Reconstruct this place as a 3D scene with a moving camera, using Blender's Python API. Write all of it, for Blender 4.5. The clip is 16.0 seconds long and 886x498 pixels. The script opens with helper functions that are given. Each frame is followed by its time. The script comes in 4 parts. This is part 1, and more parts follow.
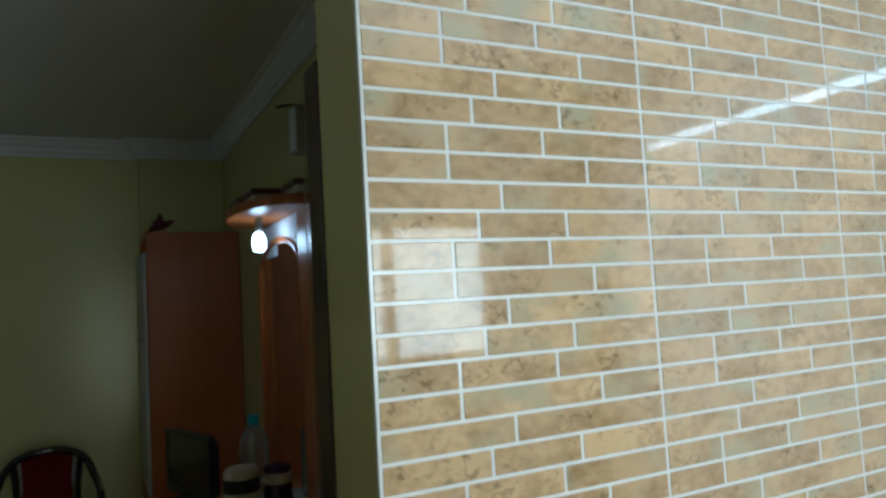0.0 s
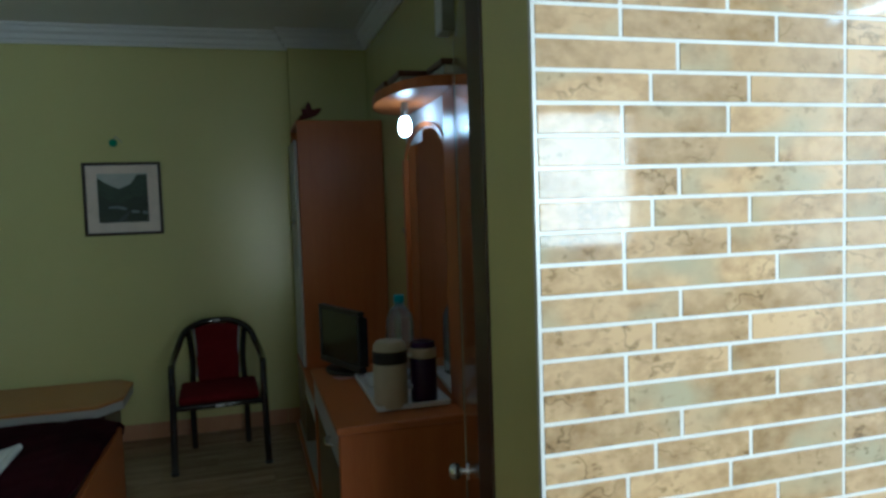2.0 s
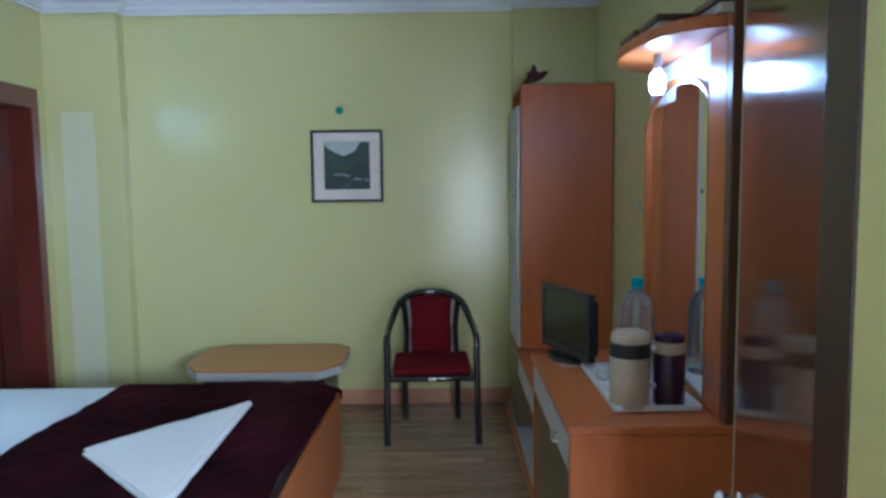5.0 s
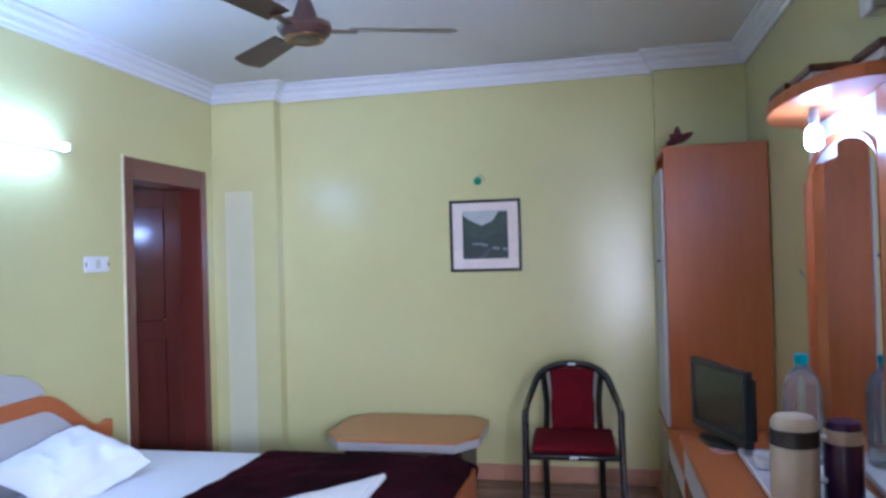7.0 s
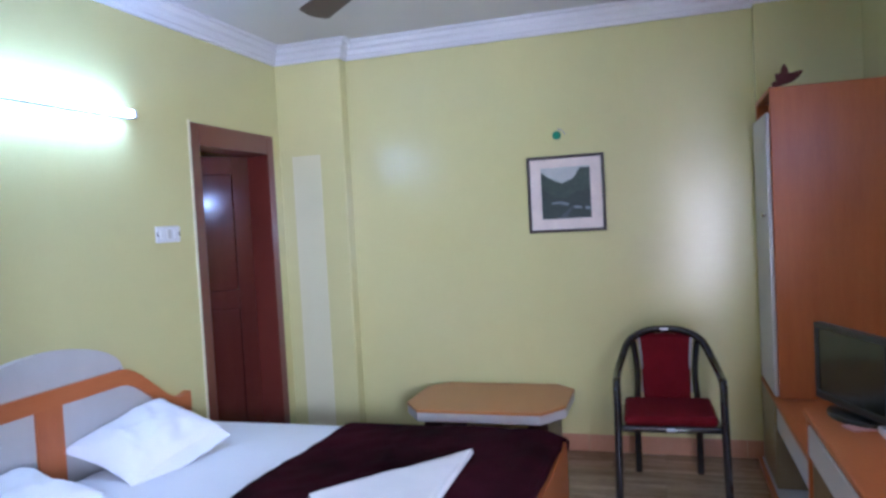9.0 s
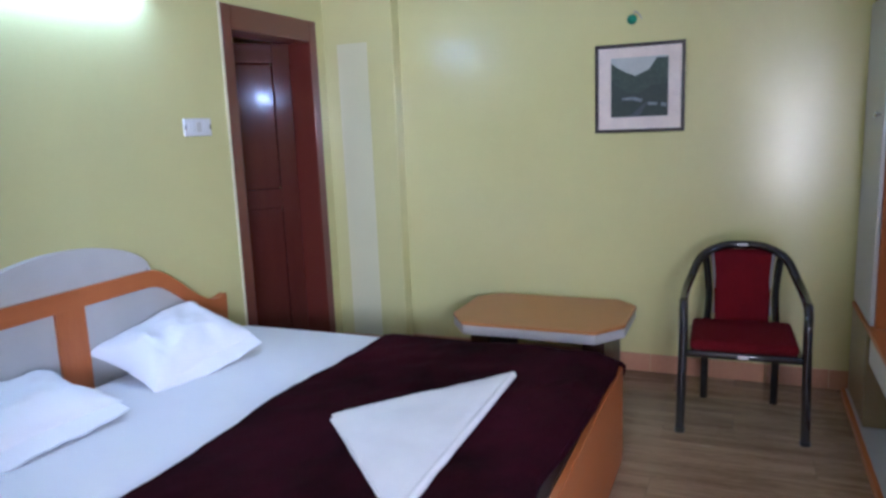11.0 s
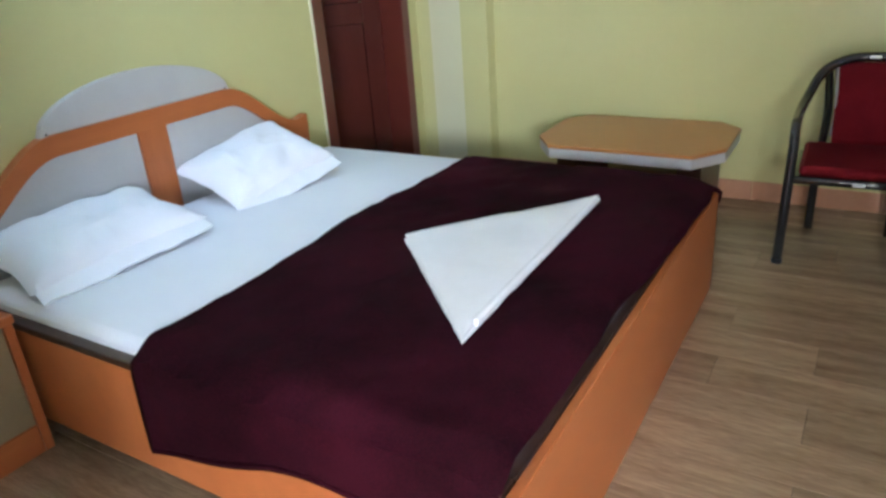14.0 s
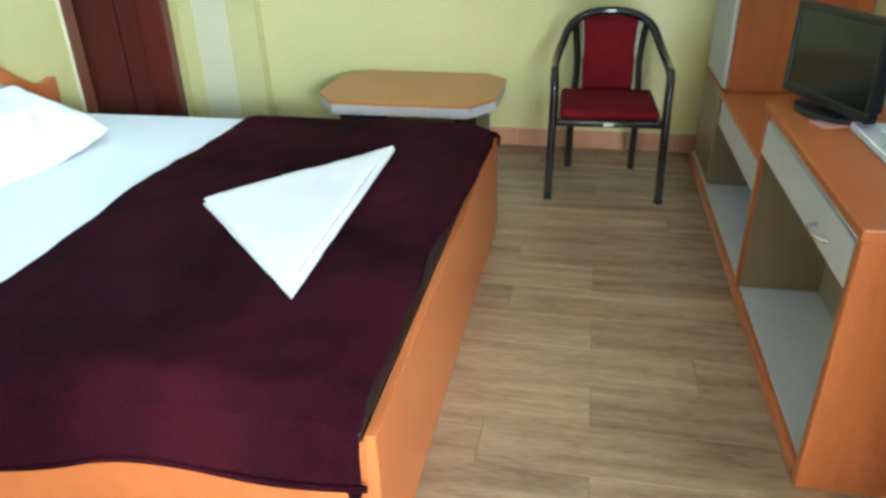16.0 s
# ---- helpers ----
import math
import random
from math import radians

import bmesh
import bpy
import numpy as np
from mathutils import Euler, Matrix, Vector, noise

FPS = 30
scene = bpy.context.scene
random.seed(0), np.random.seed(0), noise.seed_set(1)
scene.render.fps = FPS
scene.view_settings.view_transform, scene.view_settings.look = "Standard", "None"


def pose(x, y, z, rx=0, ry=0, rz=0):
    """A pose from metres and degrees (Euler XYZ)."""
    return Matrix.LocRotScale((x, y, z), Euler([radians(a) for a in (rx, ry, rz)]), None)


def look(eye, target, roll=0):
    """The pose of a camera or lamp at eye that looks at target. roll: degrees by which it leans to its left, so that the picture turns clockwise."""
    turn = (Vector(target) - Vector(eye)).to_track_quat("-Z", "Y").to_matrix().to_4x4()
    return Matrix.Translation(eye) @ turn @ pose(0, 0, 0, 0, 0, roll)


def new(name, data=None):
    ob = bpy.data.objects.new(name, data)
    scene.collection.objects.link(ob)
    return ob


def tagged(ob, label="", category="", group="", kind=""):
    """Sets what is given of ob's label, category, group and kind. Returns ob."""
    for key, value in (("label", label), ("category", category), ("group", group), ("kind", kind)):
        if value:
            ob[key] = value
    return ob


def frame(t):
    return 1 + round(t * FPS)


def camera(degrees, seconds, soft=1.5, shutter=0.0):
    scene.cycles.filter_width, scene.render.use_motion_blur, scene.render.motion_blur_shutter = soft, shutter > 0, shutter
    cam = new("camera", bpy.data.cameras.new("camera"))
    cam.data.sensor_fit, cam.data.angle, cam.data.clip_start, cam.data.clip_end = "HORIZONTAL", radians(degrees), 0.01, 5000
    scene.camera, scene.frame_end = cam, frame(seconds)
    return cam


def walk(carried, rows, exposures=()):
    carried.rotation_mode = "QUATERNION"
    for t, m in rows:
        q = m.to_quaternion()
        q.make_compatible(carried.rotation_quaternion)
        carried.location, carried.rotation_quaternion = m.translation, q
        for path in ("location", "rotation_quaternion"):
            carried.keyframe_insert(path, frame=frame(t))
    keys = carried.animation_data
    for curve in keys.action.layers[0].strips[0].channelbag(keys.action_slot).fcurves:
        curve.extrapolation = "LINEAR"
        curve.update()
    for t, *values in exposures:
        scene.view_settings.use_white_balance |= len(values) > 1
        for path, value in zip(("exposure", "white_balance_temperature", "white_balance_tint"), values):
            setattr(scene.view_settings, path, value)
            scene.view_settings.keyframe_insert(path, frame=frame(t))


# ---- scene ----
cam = camera(64.4, 16.0, soft=2.9)
PATH = [
    (0, (0.385, 0.064, 1.553), (1.285, 1.845, 1.693), -3.3),
    (0.5, (0.379, 0.063, 1.543), (1.202, 1.884, 1.616), -2.6),
    (1, (0.376, 0.07, 1.524), (1.121, 1.926, 1.538), -1.9),
    (1.5, (0.375, 0.08, 1.513), (1.028, 1.969, 1.452), -2.0),
    (2, (0.348, 0.106, 1.5), (0.89, 2.027, 1.373), -1.9),
    (2.5, (0.333, 0.144, 1.486), (0.767, 2.086, 1.279), -1.7),
    (3, (0.313, 0.186, 1.483), (0.677, 2.139, 1.254), -1.4),
    (3.5, (0.268, 0.252, 1.484), (0.561, 2.221, 1.291), -0.7),
    (3.7, (0.233, 0.272, 1.477), (0.492, 2.245, 1.278), -0.4),
    (5.8, (0.274, 0.488, 1.473), (0.075, 2.474, 1.348), -1.4),
    (6, (0.272, 0.484, 1.48), (0.029, 2.467, 1.384), -1.5),
    (6.5, (0.295, 0.498, 1.481), (-0.037, 2.47, 1.453), -1.9),
    (7, (0.316, 0.511, 1.481), (-0.11, 2.464, 1.499), -1.6),
    (7.5, (0.309, 0.531, 1.483), (-0.197, 2.466, 1.527), -1.9),
    (8, (0.241, 0.586, 1.488), (-0.317, 2.506, 1.55), -2.0),
    (8.5, (0.186, 0.651, 1.476), (-0.358, 2.575, 1.463), -2.7),
    (9, (0.169, 0.717, 1.476), (-0.431, 2.623, 1.397), -3.1),
    (9.5, (0.196, 0.86, 1.474), (-0.5, 2.731, 1.347), -2.5),
    (9.7, (0.219, 0.904, 1.464), (-0.534, 2.75, 1.315), -2.2),
    (11.8, (0.11, 1.15, 1.432), (-0.663, 2.931, 0.949), -2.9),
    (12, (0.117, 1.169, 1.421), (-0.652, 2.942, 0.906), -3.1),
    (12.5, (0.135, 1.206, 1.418), (-0.684, 2.932, 0.827), -3.5),
    (13, (0.133, 1.213, 1.412), (-0.82, 2.842, 0.749), -4.5),
    (13.5, (0.145, 1.214, 1.398), (-0.864, 2.785, 0.682), -4.7),
    (14, (0.152, 1.203, 1.384), (-0.828, 2.755, 0.588), -4.3),
    (14.5, (0.12, 1.174, 1.373), (-0.769, 2.75, 0.522), -4.0),
    (15, (0.06, 1.148, 1.367), (-0.627, 2.792, 0.459), -2.9),
    (15.5, (0.045, 1.134, 1.369), (-0.472, 2.827, 0.44), -1.9),
    (16, (0.048, 1.116, 1.366), (-0.316, 2.856, 0.45), -1.3),
]
walk(cam, [(t, look(eye, target, roll)) for t, eye, target, roll in PATH],
     exposures=((0.0, -2.7, 4750, -5), (2.0, -2.15, 4500, -6), (3.5, -1.42, 4200, -12), (6.0, 0.12, 4200, 26), (8.0, 0.14, 4400, 29), (9.5, 0.08, 4420, 30), (12.0, 0.02, 4600, 22), (14.5, 0.38, 4800, 11), (16.0, 0.85, 4650, 4)))

# ---- light and world ----
world = bpy.data.worlds.new("sky")
scene.world = world
world.use_nodes = True
wn = world.node_tree
sky = wn.nodes.new("ShaderNodeTexSky")
sky.sky_type, sky.sun_disc = "NISHITA", False
sky.sun_elevation, sky.sun_rotation = radians(40), radians(200)
wn.links.new(sky.outputs["Color"], wn.nodes["Background"].inputs["Color"])
wn.nodes["Background"].inputs["Strength"].default_value = 0.12

TUBE_POWER = 42.0       # bedroom tube lamp
LOBBY_TUBE = 18.0
BULB_POWER = 135.0
WINDOW_WATTS = 200.0
DOOR_WATTS = 48.0      # daylight through the glazed lobby door

# ---- plan, in metres ----
XL, XR = -2.31, 1.22            # bedroom side walls
YN, YF = 1.33, 5.10             # bedroom near and far walls
COL_L, COL_LY = -1.83, 5.00     # pier in the far corner by the door
COL_R, COL_RY = 0.69, 5.02      # pier behind the wardrobe
CEIL = 2.70
TILE_Y, TILE_X = 1.10, 0.78     # tiled face and its free end
LX0, LX1, LY0 = -2.26, 2.95, -1.10   # lobby
JAMB = -0.85
DOOR_Y0, DOOR_Y1, DOOR_H = 4.04, 4.90, 2.10


# ---- small tools ----
def rounded(bm, x0, x1, y0, y1, z0, z1, r=0.0, seg=2):
    """A box with bevelled edges, added to bm."""
    b = bmesh.new()
    bmesh.ops.create_cube(b, size=1.0)
    bmesh.ops.scale(b, vec=(x1 - x0, y1 - y0, z1 - z0), verts=b.verts)
    bmesh.ops.translate(b, vec=((x0 + x1) / 2, (y0 + y1) / 2, (z0 + z1) / 2), verts=b.verts)
    if r:
        bmesh.ops.bevel(b, geom=b.edges[:], offset=r, segments=seg, affect="EDGES", profile=0.5)
    join(bm, b)
    return bm


def join(bm, b):
    m = bpy.data.meshes.new("tmp")
    b.to_mesh(m)
    b.free()
    bm.from_mesh(m)
    bpy.data.meshes.remove(m)


def slab(outline, z0, z1, r=0.0):
    """A plate with the given outline in x and y."""
    b = bmesh.new()
    f = b.faces.new([b.verts.new((x, y, z0)) for x, y in outline])
    up = bmesh.ops.extrude_face_region(b, geom=[f])
    bmesh.ops.translate(b, vec=(0, 0, z1 - z0), verts=[v for v in up["geom"] if isinstance(v, bmesh.types.BMVert)])
    bmesh.ops.recalc_face_normals(b, faces=b.faces)
    if r:
        bmesh.ops.bevel(b, geom=b.edges[:], offset=r, segments=2, affect="EDGES", profile=0.5)
    return b


def turned(profile, n=28):
    """A body of revolution about z from (radius, height) pairs."""
    b = bmesh.new()
    rings = []
    for r, z in profile:
        rings.append([b.verts.new((max(r, 1e-4) * math.cos(2 * math.pi * i / n), max(r, 1e-4) * math.sin(2 * math.pi * i / n), z)) for i in range(n)])
    for a, c in zip(rings, rings[1:]):
        for i in range(n):
            b.faces.new((a[i], a[(i + 1) % n], c[(i + 1) % n], c[i]))
    b.faces.new(rings[0][::-1])
    b.faces.new(rings[-1])
    bmesh.ops.recalc_face_normals(b, faces=b.faces)
    return b


def pipe(points, radius, n=10, flat=1.0):
    """A round bar along a smooth line through points."""
    pts = [Vector(p) for p in points]
    line = []
    for i in range(len(pts) - 1):
        p0, p1, p2, p3 = pts[max(i - 1, 0)], pts[i], pts[i + 1], pts[min(i + 2, len(pts) - 1)]
        for k in range(6):
            t = k / 6
            line.append(0.5 * (2 * p1 + (p2 - p0) * t + (2 * p0 - 5 * p1 + 4 * p2 - p3) * t * t + (3 * p1 - p0 - 3 * p2 + p3) * t ** 3))
    line.append(pts[-1])
    b = bmesh.new()
    rings, side = [], None
    for i, p in enumerate(line):
        d = (line[min(i + 1, len(line) - 1)] - line[max(i - 1, 0)]).normalized()
        if side is None:
            side = d.orthogonal().normalized()
        side = (side - d * side.dot(d)).normalized()
        other = d.cross(side)
        rings.append([b.verts.new(p + radius * (side * math.cos(2 * math.pi * k / n) + other * flat * math.sin(2 * math.pi * k / n))) for k in range(n)])
    for a, c in zip(rings, rings[1:]):
        for k in range(n):
            b.faces.new((a[k], a[(k + 1) % n], c[(k + 1) % n], c[k]))
    b.faces.new(rings[0][::-1])
    b.faces.new(rings[-1])
    bmesh.ops.recalc_face_normals(b, faces=b.faces)
    return b


def part(name, bm, material, parent=None, label="", smooth=False):
    """Links bm as one mesh object, under a thing or a part."""
    m = bpy.data.meshes.new(name)
    bm.to_mesh(m)
    bm.free()
    m.materials.append(material)
    if smooth:
        for p in m.polygons:
            p.use_smooth = True
        m.set_sharp_from_angle(angle=radians(38))
    ob = new(name, m)
    ob.parent = parent
    return tagged(ob, label)


def block(name, dims, material, parent=None, label="", r=0.003):
    return part(name, rounded(bmesh.new(), *dims, r), material, parent, label, smooth=r > 0.008)


def thing(name, label, category, at=(0, 0, 0), group="", kind="", turn=0):
    ob = new(name)
    ob.matrix_basis = pose(*at, 0, 0, turn)
    return tagged(ob, label, category, group, kind)


def structure(name, bm, material, label, category):
    return tagged(part(name, bm, material), label, category, kind="structure")


# ---- materials ----
def mat(name, base, other=None, rough=0.5, scale=6.0, stretch=(1, 1, 1), fine=60.0, bump=0.05, metal=0.0, spec=0.5, coat=0.0, sheen=0.0, rand=0.0, contrast=(0.3, 0.7), coords="Object", roughvar=0.06):
    m = bpy.data.materials.new(name)
    m.use_nodes = True
    t, l = m.node_tree, m.node_tree.links
    p = t.nodes["Principled BSDF"]
    other = other or tuple(c * 0.82 for c in base)
    tc = t.nodes.new("ShaderNodeTexCoord")
    mp = t.nodes.new("ShaderNodeMapping")
    mp.inputs["Scale"].default_value = stretch
    l.new(tc.outputs[coords], mp.inputs["Vector"])
    vec = mp.outputs["Vector"]
    info = t.nodes.new("ShaderNodeObjectInfo")
    if rand:
        off = t.nodes.new("ShaderNodeVectorMath")
        off.operation = "MULTIPLY_ADD"
        comb = t.nodes.new("ShaderNodeCombineXYZ")
        for k in range(3):
            l.new(info.outputs["Random"], comb.inputs[k])
        l.new(comb.outputs[0], off.inputs[0])
        off.inputs[1].default_value = (37.0, 53.0, 71.0)
        l.new(vec, off.inputs[2])
        vec = off.outputs[0]
    n1 = t.nodes.new("ShaderNodeTexNoise")
    n1.inputs["Scale"].default_value, n1.inputs["Detail"].default_value, n1.inputs["Roughness"].default_value = scale, 5.0, 0.6
    l.new(vec, n1.inputs["Vector"])
    n2 = t.nodes.new("ShaderNodeTexNoise")
    n2.inputs["Scale"].default_value, n2.inputs["Detail"].default_value = fine, 3.0
    l.new(vec, n2.inputs["Vector"])
    mixf = t.nodes.new("ShaderNodeMix")
    mixf.inputs[0].default_value = 0.35
    l.new(n1.outputs["Fac"], mixf.inputs[2])
    l.new(n2.outputs["Fac"], mixf.inputs[3])
    ramp = t.nodes.new("ShaderNodeValToRGB")
    ramp.color_ramp.elements[0].position, ramp.color_ramp.elements[1].position = contrast
    ramp.color_ramp.elements[0].color, ramp.color_ramp.elements[1].color = (*other, 1), (*base, 1)
    l.new(mixf.outputs[0], ramp.inputs["Fac"])
    color = ramp.outputs["Color"]
    if rand:
        hsv = t.nodes.new("ShaderNodeHueSaturation")
        mr = t.nodes.new("ShaderNodeMapRange")
        mr.inputs["To Min"].default_value, mr.inputs["To Max"].default_value = 1 - rand, 1 + rand
        l.new(info.outputs["Random"], mr.inputs["Value"])
        l.new(mr.outputs["Result"], hsv.inputs["Value"])
        l.new(color, hsv.inputs["Color"])
        color = hsv.outputs["Color"]
    l.new(color, p.inputs["Base Color"])
    rr = t.nodes.new("ShaderNodeMapRange")
    rr.inputs["To Min"].default_value, rr.inputs["To Max"].default_value = max(rough - roughvar, 0.01), rough + roughvar
    l.new(n1.outputs["Fac"], rr.inputs["Value"])
    l.new(rr.outputs["Result"], p.inputs["Roughness"])
    p.inputs["Metallic"].default_value, p.inputs["Specular IOR Level"].default_value = metal, spec
    p.inputs["Coat Weight"].default_value, p.inputs["Coat Roughness"].default_value = coat, 0.08
    p.inputs["Sheen Weight"].default_value = sheen
    if bump:
        b = t.nodes.new("ShaderNodeBump")
        b.inputs["Strength"].default_value, b.inputs["Distance"].default_value = bump, 0.01
        l.new(mixf.outputs[0], b.inputs["Height"])
        l.new(b.outputs["Normal"], p.inputs["Normal"])
    return m


def glow(name, color, strength):
    m = bpy.data.materials.new(name)
    m.use_nodes = True
    p = m.node_tree.nodes["Principled BSDF"]
    p.inputs["Base Color"].default_value = (*color, 1)
    p.inputs["Emission Color"].default_value = (*color, 1)
    p.inputs["Emission Strength"].default_value = strength
    return m


def glass(name, color, rough=0.02, ior=1.45):
    m = bpy.data.materials.new(name)
    m.use_nodes = True
    p = m.node_tree.nodes["Principled BSDF"]
    p.inputs["Base Color"].default_value = (*color, 1)
    p.inputs["Roughness"].default_value, p.inputs["IOR"].default_value, p.inputs["Transmission Weight"].default_value = rough, ior, 1.0
    return m


PAINT = mat("green_wall_paint", (0.62, 0.59, 0.265), (0.60, 0.57, 0.25), rough=0.22, scale=1.6, fine=45, bump=0.03, spec=0.55)
WHITE_PAINT = mat("white_paint", (0.78, 0.78, 0.80), (0.70, 0.70, 0.73), rough=0.6, scale=2.0, bump=0.04)
CEIL_PAINT = mat("ceiling_paint", (0.76, 0.76, 0.76), (0.70, 0.70, 0.70), rough=0.55, scale=1.2, bump=0.04)
LAMINATE = mat("orange_wood_laminate", (0.47, 0.150, 0.037), (0.37, 0.11, 0.026), rough=0.36, scale=3.0, stretch=(6, 6, 0.5), fine=30, bump=0.02, spec=0.35)
LAMINATE_H = mat("orange_wood_laminate_flat", (0.47, 0.150, 0.037), (0.39, 0.12, 0.028), rough=0.36, scale=3.0, stretch=(6, 0.5, 6), fine=30, bump=0.02, spec=0.35)
TABLE_TOP = mat("table_laminate", (0.46, 0.20, 0.055), (0.39, 0.16, 0.04), rough=0.32, scale=3.0, stretch=(0.6, 7, 6), fine=30, bump=0.02)
GREY_LAM = mat("pale_grey_laminate", (0.56, 0.55, 0.53), (0.50, 0.49, 0.47), rough=0.4, scale=5, fine=120, bump=0.02)
OLIVE_LAM = mat("olive_cream_laminate", (0.30, 0.235, 0.12), (0.25, 0.195, 0.10), rough=0.3, scale=4, bump=0.02)
DARK_TRIM = mat("dark_wood_trim", (0.05, 0.022, 0.012), (0.03, 0.014, 0.009), rough=0.35, scale=5, stretch=(5, 5, 0.6))
BROWN_TRIM = mat("reddish_brown_trim", (0.11, 0.042, 0.027), (0.08, 0.03, 0.02), rough=0.35, scale=5, stretch=(5, 5, 0.6))
DOOR_WOOD = mat("red_brown_door_polish", (0.095, 0.023, 0.016), (0.075, 0.018, 0.013), rough=0.13, scale=3, stretch=(5, 5, 0.5), fine=40, bump=0.01, coat=0.5)
FRAME_WOOD = mat("maroon_frame_polish", (0.13, 0.027, 0.018), (0.118, 0.024, 0.016), rough=0.28, scale=3, stretch=(5, 5, 0.5), fine=12, bump=0.0, coat=0.6, contrast=(0.0, 1.0), roughvar=0.01)
LEAF_WOOD = mat("entrance_door_polish", (0.085, 0.036, 0.016), (0.05, 0.02, 0.010), rough=0.16, scale=3, stretch=(5, 5, 0.5), fine=40, bump=0.03, coat=0.6)
PLANK = mat("laminate_floor_plank", (0.39, 0.268, 0.150), (0.18, 0.108, 0.058), rough=0.25, scale=1.7, stretch=(1.0, 9, 9), fine=22, bump=0.03, rand=0.15, contrast=(0.34, 0.62))
JOINT = mat("floor_joint", (0.05, 0.035, 0.025), rough=0.8)
SKIRT = mat("salmon_skirting_tile", (0.50, 0.27, 0.15), (0.42, 0.21, 0.11), rough=0.3, scale=9, bump=0.03, rand=0.05)
SHEET = mat("white_bed_linen", (0.86, 0.88, 0.92), (0.82, 0.84, 0.89), rough=0.85, scale=4, fine=140, bump=0.10)
PILLOWCASE = mat("white_pillow_linen", (0.88, 0.90, 0.94), (0.85, 0.87, 0.91), rough=0.85, scale=5, fine=140, bump=0.12)
TOWEL = mat("white_towelling", (0.88, 0.87, 0.85), (0.82, 0.81, 0.79), rough=0.95, scale=14, fine=320, bump=0.35)
BLANKET = mat("maroon_fleece", (0.034, 0.0036, 0.0090), (0.0050, 0.0006, 0.0016), rough=0.95, scale=2.6, fine=190, bump=0.4, spec=0.06, contrast=(0.36, 0.62))
BLACK_GLOSS = mat("black_lacquered_tube", (0.012, 0.012, 0.014), (0.008, 0.008, 0.009), rough=0.14, scale=8, bump=0.01, coat=0.6)
RED_CLOTH = mat("red_upholstery", (0.14, 0.007, 0.011), (0.09, 0.004, 0.007), rough=0.9, scale=8, fine=200, bump=0.2, spec=0.1)
SILVER = mat("bright_metal", (0.75, 0.75, 0.76), rough=0.2, metal=1.0, bump=0.0)
GREY_BEAD = mat("grey_piping", (0.35, 0.36, 0.34), rough=0.5, bump=0.02)
BLACK_PLASTIC = mat("black_plastic", (0.014, 0.015, 0.016), rough=0.35, bump=0.01)
SCREEN = mat("dark_screen", (0.018, 0.022, 0.016), (0.014, 0.018, 0.012), rough=0.12, bump=0.0)
WHITE_PLASTIC = mat("white_plastic", (0.78, 0.79, 0.80), rough=0.3, bump=0.01)
CREAM_PLASTIC = mat("cream_plastic", (0.50, 0.44, 0.32), (0.45, 0.39, 0.28), rough=0.35, bump=0.01)
PURPLE = mat("dark_purple_enamel", (0.035, 0.012, 0.06), rough=0.25, bump=0.01)
TEAL = mat("teal_plastic", (0.02, 0.36, 0.42), rough=0.35, bump=0.01)
GREEN_PLASTIC = mat("green_plastic", (0.03, 0.32, 0.18), rough=0.35, bump=0.01)
CLEAR = glass("clear_glass", (0.95, 0.97, 0.98))
BOTTLE = glass("clear_bottle_plastic", (0.78, 0.84, 0.88), rough=0.12, ior=1.35)
BOTTLE.node_tree.nodes["Principled BSDF"].inputs["Transmission Weight"].default_value = 0.86
FAN_BROWN = mat("brown_enamel", (0.06, 0.032, 0.024), (0.045, 0.024, 0.018), rough=0.3, scale=9, bump=0.01)
BRASS = mat("dull_brass", (0.45, 0.30, 0.14), rough=0.35, metal=1.0, bump=0.01)
PICTURE_FRAME = mat("dark_frame_moulding", (0.035, 0.026, 0.022), rough=0.35, scale=12, bump=0.02)
MOUNT = mat("cream_pink_mount", (0.84, 0.74, 0.66), rough=0.8, scale=10, bump=0.02)
MIRROR = mat("mirror_silver", (0.88, 0.89, 0.89), (0.86, 0.87, 0.87), rough=0.012, metal=1.0, bump=0.0, roughvar=0.002)
# paler than the wall paint: a bright reflection put into the colour
PALE_REFLECTION = mat("painted_pier_reflection", (0.68, 0.66, 0.42), (0.67, 0.65, 0.41), rough=0.10, scale=2, bump=0.02)
DRIED = mat("dark_red_dried_flower", (0.09, 0.015, 0.015), rough=0.8)
GROUT = mat("white_grout", (0.80, 0.80, 0.78), (0.70, 0.70, 0.68), rough=0.22, scale=20, bump=0.1)
PINK = mat("pink_paper", (0.62, 0.34, 0.30), rough=0.7)
TUBE_GLOW = glow("tube_glow", (0.72, 0.91, 0.98), TUBE_POWER)
LOBBY_GLOW = glow("lobby_tube_glow", (0.88, 0.95, 1.0), LOBBY_TUBE)
BULB_GLOW = glow("bulb_glow", (0.80, 0.90, 1.0), BULB_POWER)


